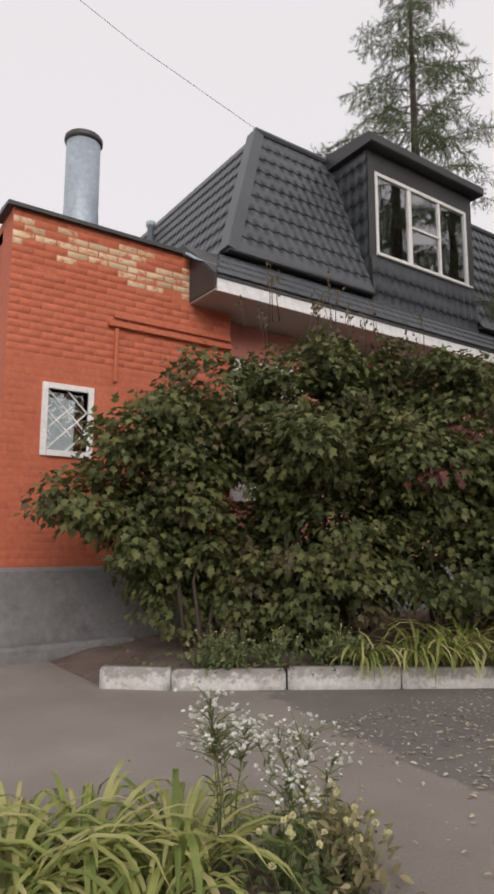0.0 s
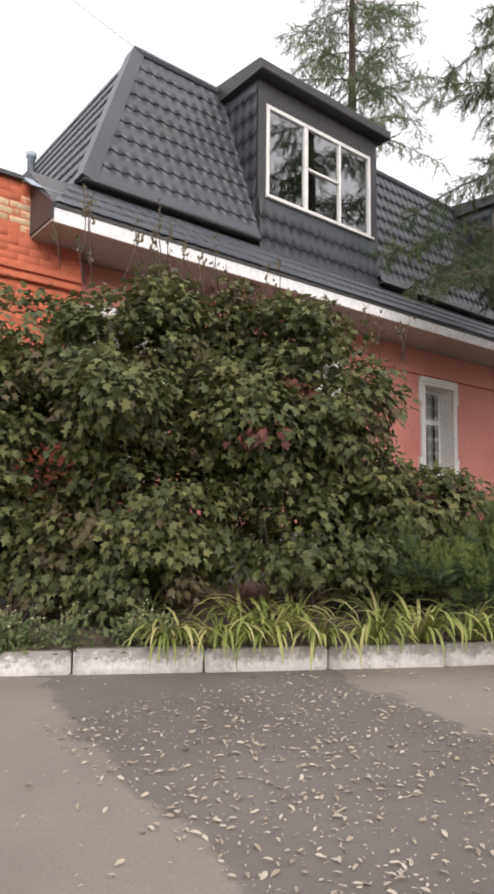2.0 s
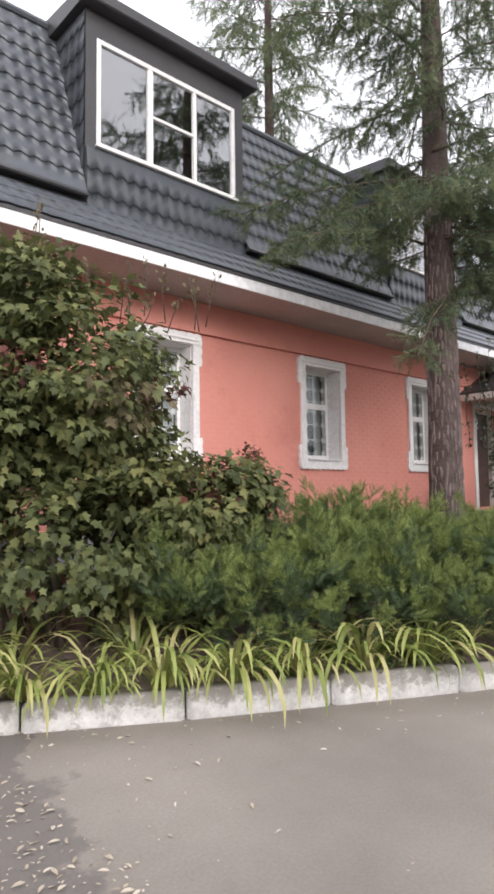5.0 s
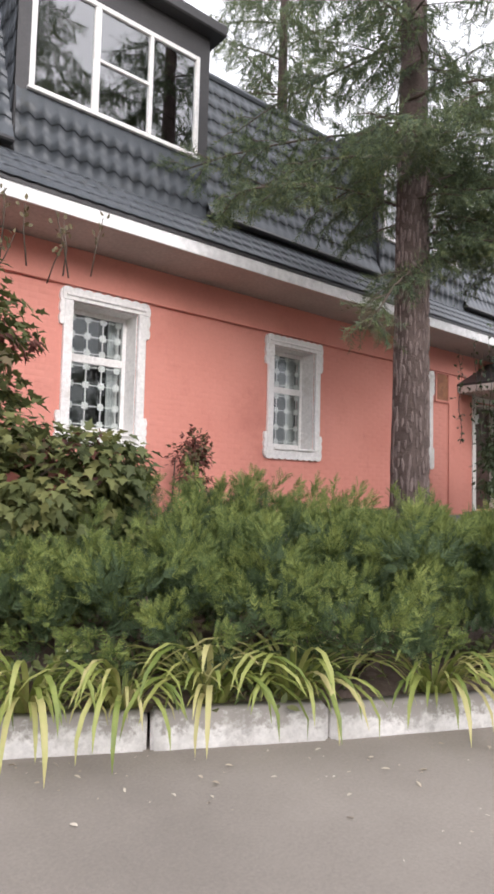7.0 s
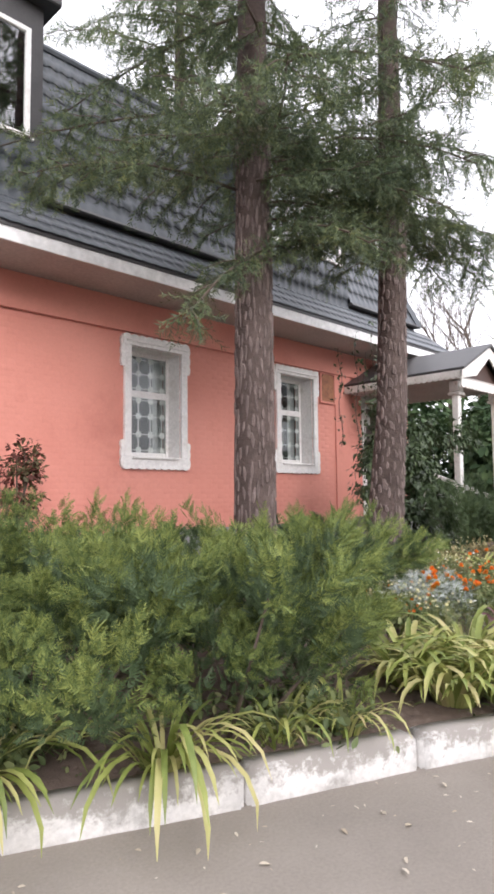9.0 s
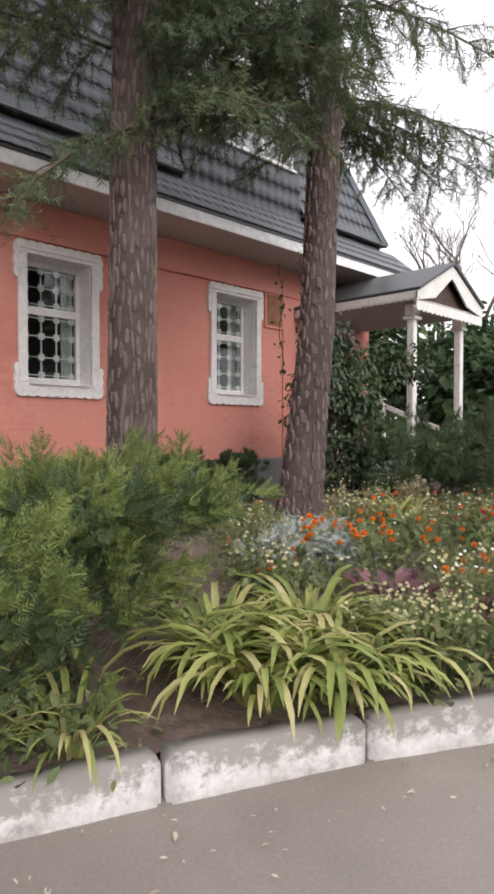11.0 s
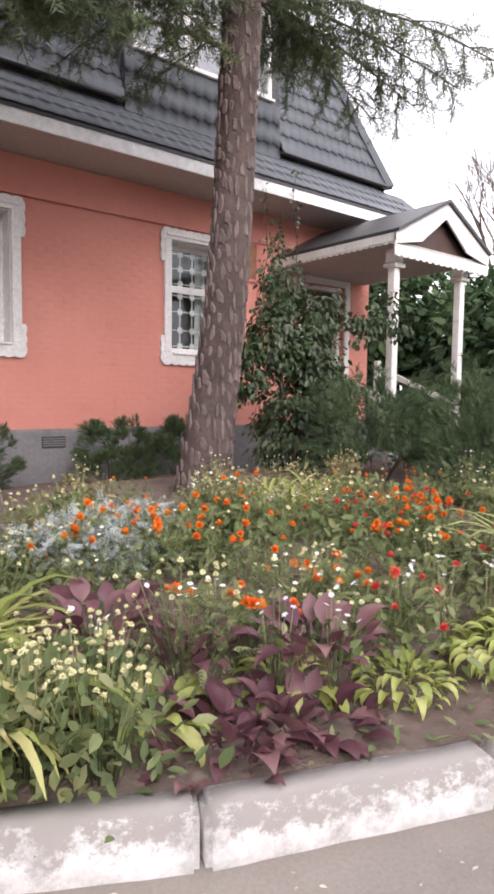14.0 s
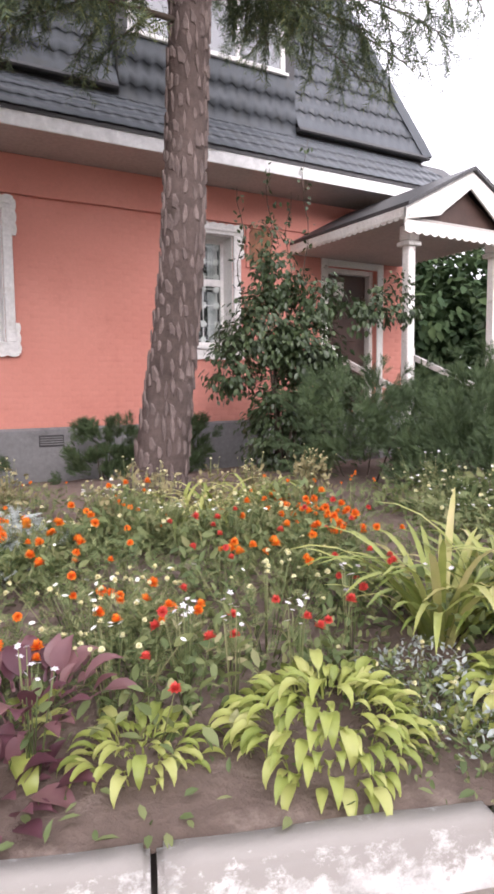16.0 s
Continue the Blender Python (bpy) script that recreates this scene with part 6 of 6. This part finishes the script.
for k in range(28):
    x, y = rf.uniform(11.7, 14.2), rf.uniform(-6.75, -5.0)
    flowering("marigold", bed_spot(x, y), rf.uniform(0.26, 0.40), 0.26, 120, rf.randint(3, 7), MARI, 0.048, "bushy marigold with orange double flowers", rf.randrange(9999), "marigolds", None, FERN, 0.09)
for k in range(13):
    x, y = rf.uniform(12.4, 14.0), rf.uniform(-7.0, -5.6)
    flowering("zinnia", bed_spot(x, y), rf.uniform(0.3, 0.42), 0.2, 60, rf.randint(2, 4), ZIN, 0.046, "upright plant with red double flowers", rf.randrange(9999), "red flowers", None, (OVAL_V, OVAL_F), 0.07)
for k in range(17):
    x, y = rf.uniform(11.1, 13.6), rf.uniform(-6.75, -4.6)
    flowering("chamomile", bed_spot(x, y), rf.uniform(0.25, 0.42), 0.28, 130, rf.randint(14, 22), CHAM, 0.028, "bushy plant with small pale yellow-white flowers", rf.randrange(9999), "small white flowers", None, FERN, 0.075)
for x, y in ((11.0, -6.7), (11.2, -6.8), (10.95, -6.5), (11.25, -6.6)):
    flowering("chamomile", bed_spot(x, y), 0.40, 0.24, 190, 30, [CHAM[1], CHAM[2], CHAM[1]], 0.022, "bushy plant with small pale yellow-white flowers", rf.randrange(9999), "small white flowers", None, (OVAL_V, OVAL_F), 0.075)
for k in range(30):
    x, y = rf.uniform(11.2, 15.2), rf.uniform(-5.6, -3.9)
    if 13.2 < x < 14.9 and y > -5.1:
        y -= 1.2
    flowering("bedding_plant", bed_spot(x, y), rf.uniform(0.2, 0.42), 0.30, 170, rf.randint(2, 9), CHAM if k % 3 else MARI, 0.026, "straggling green bedding plant with small flowers", rf.randrange(9999), "bedding plants", None, (OVAL_V, OVAL_F) if k % 2 else FERN, 0.075)
for k in range(22):
    x, y = rf.uniform(14.0, 16.2), rf.uniform(-7.4, -5.2)
    flowering("bedding_plant", bed_spot(x, y), rf.uniform(0.3, 0.5), 0.34, 190, rf.randint(6, 14), CHAM if k % 3 else BELL, 0.028, "straggling green bedding plant with small flowers", rf.randrange(9999), "bedding plants", None, (OVAL_V, OVAL_F) if k % 2 else FERN, 0.085)
for x, y in ((11.9, -5.05), (12.15, -5.2), (11.65, -5.1), (12.4, -5.0), (11.95, -5.3), (12.2, -4.85)):
    flowering("silver_plant", bed_spot(x, y), 0.34, 0.26, 260, 1, CHAM, 0.02, "silver-grey felted bedding plant", rf.randrange(9999), "silver plants", L_SILVER, FERN, 0.10)
for x, y in ((13.5, -7.7), (13.4, -7.45), (13.6, -7.5), (13.5, -7.25), (13.65, -7.15), (13.45, -7.05), (13.9, -7.95)):
    flowering("grey_groundcover", bed_spot(x, y), 0.16, 0.26, 260, 3, CHAM, 0.02, "low grey-green ground cover at the kerb", rf.randrange(9999), "ground cover", L_SILVER if x > 13.55 else None, (OVAL_V, OVAL_F), 0.034)
for x, y in ((12.1, -6.95), (11.95, -6.8), (12.7, -6.85), (13.1, -7.0), (12.85, -6.95), (13.45, -6.9)):
    flowering("hosta_bloom", bed_spot(x, y), 0.42, 0.08, 12, 9, BELL, 0.027, "pale lilac bell flowers on tall stalks", rf.randrange(9999), "hosta blooms", None, (OVAL_V, OVAL_F), 0.06)
for k in range(20):
    x, y = rf.uniform(11.3, 15.4), rf.uniform(-5.2, -3.4)
    flowering("dry_weed", bed_spot(x, y), rf.uniform(0.25, 0.5), 0.2, 110, rf.randint(3, 8), [CHAM[1]], 0.018, "dry yellowed weed standing among the flowers", rf.randrange(9999), "dry weeds", L_DRY, (OVAL_V, OVAL_F), 0.06)
# low growth at the kerb by the large shrubs
for k in range(12):
    x = rf.uniform(2.9, 4.4)
    y = kerb_y(x) + rf.uniform(0.16, 0.4)
    flowering("low_weed", bed_spot(x, y), rf.uniform(0.2, 0.34), 0.2, 130, 8, CHAM, 0.018, "low green weed with tiny dry flowers", rf.randrange(9999), "kerbside weeds", None, (OVAL_V, OVAL_F), 0.06)
for k in range(16):
    x = rf.uniform(6.7, 10.2)
    y = kerb_y(x) + rf.uniform(0.3, 0.8)
    flowering("low_weed", bed_spot(x, y), rf.uniform(0.12, 0.28), 0.24, 150, 1, CHAM, 0.012, "low green leafy weed under the junipers", rf.randrange(9999), "weeds under the junipers", None, (OVAL_V, OVAL_F), 0.07)
# asters and yellow weeds in the near bed
def aster(x, y, h, seed, n=4):
    """Thin branching stems whose upper sprays carry tiny white flowers."""
    r = random.Random(seed)
    t = thing("aster", (x, y, 0.01), "tall thin aster with sprays of tiny white flowers", "flower", "white asters")
    P, A = [], []
    for k in range(n):
        tip = Vector((r.uniform(-0.14, 0.14), r.uniform(-0.12, 0.12), h * r.uniform(0.85, 1.05)))
        mid = Vector((tip.x * 0.35 + r.uniform(-0.02, 0.02), tip.y * 0.35, h * 0.5))
        paths = [[(tip.x * 0.1, tip.y * 0.1, 0), mid, tip]]
        for q in range(13):
            s0 = r.uniform(0.4, 1.0)
            p = mid.lerp(tip, s0)
            e = p + Vector((r.uniform(-0.11, 0.11), r.uniform(-0.11, 0.11), r.uniform(0.02, 0.09)))
            paths.append([p, (p + e) / 2 + Vector((0, 0, 0.01)), e])
            for w in range(3):
                o = put("flower", TINY[r.randrange(2)], None, t)
                o.location = e + Vector((r.uniform(-0.025, 0.025), r.uniform(-0.025, 0.025), r.uniform(-0.01, 0.02)))
                o.rotation_euler = (r.uniform(-0.6, 0.6), r.uniform(-0.6, 0.6), 0)
                sc = r.uniform(0.012, 0.021)
                o.scale = (sc, sc, sc)
        for q in range(12):
            u = r.uniform(0.05, 0.8)
            P.append(Vector((tip.x * 0.1, tip.y * 0.1, 0)).lerp(tip, u))
            A.append((r.uniform(-1, 1), r.uniform(-1, 1), r.uniform(0.1, 0.7)))
        put("stem", stems(paths, 0.0026, 0.0012, 4), L_BED, t, kind="stuff")
    m = len(P)
    put("foliage", scatter(OVAL_V, OVAL_F, frames(np.array(A), np.tile([0, 0, 1.0], (m, 1))), np.array(P), np.tile([0.018, 0.05, 0.05], (m, 1))), L_BED, t, kind="stuff")


for k, (x, y, h) in enumerate(((1.36, -5.5, 0.66), (1.44, -5.45, 0.58), (1.72, -5.5, 0.50), (1.66, -5.6, 0.40))):
    aster(x, y, h, 700 + k)
for x, y in ((1.6, -5.6), (1.78, -5.68), (1.86, -5.55), (1.7, -5.8), (1.5, -5.75)):
    flowering("yellow_weed", (x, y, 0.0), 0.26, 0.17, 200, 11, [CHAM[1]], 0.028, "low weed with yellowing leaves and small yellow flowers", rf.randrange(9999), "yellow weeds", L_DRY if x > 1.65 else None, (OVAL_V, OVAL_F), 0.05)

# ---- leaf litter ----
rl = np.random.default_rng(17)
n = 3150
X = np.concatenate([rl.uniform(2.9, 5.0, 2600), rl.uniform(2.2, 5.8, 300), rl.uniform(5.0, 14.0, 250)])
Y = np.concatenate([rl.uniform(-7.4, -4.0, 2600), rl.uniform(-6.8, -3.2, 300), np.zeros(250)])
ky = np.array([kerb_y(v) for v in X])
Y[-250:] = ky[-250:] - np.abs(rl.normal(size=250)) * 0.45 - 0.05
Y = np.minimum(Y, ky - 0.03)
P = np.stack([X, Y, np.full(n, 0.006) + rl.random(n) * 0.01], -1)
a = rl.uniform(0, 6.28, n)
A = np.stack([np.cos(a), np.sin(a), rl.normal(size=n) * 0.12], -1)
S = 0.014 + 0.04 * rl.random(n) ** 2.2
litter = put("leaf_litter", scatter(OVAL_V, OVAL_F, frames(A, np.array([0, 0, 1.0]) + rl.normal(size=(n, 3)) * 0.25), P, np.stack([S * 0.7, S, S], -1)), L_LITTER)
tagged(litter, "small dry fallen leaves scattered on the asphalt", "leaf litter", kind="stuff")
# litter and weeds on the soil
n = 2600
X = rl.uniform(2.6, 16.5, n)
Y = np.array([kerb_y(v) for v in X]) + 0.16 + rl.random(n) ** 1.5 * 5.0
ok = Y < -0.2
X, Y = X[ok], Y[ok]
P = np.stack([X, Y, np.array([float(bed_z(u, v)) for u, v in zip(X, Y)]) + 0.025], -1)
A = rl.normal(size=P.shape) * np.array([1, 1, 0.35])
S = rl.uniform(0.03, 0.08, len(P))
bl = put("bed_litter", scatter(OVAL_V, OVAL_F, frames(A, np.array([0, 0, 1.0]) + rl.normal(size=P.shape) * 0.3), P, np.stack([S * 0.7, S, S], -1)), L_BED)
tagged(bl, "small weeds and fallen leaves on the soil", "weeds", kind="stuff")
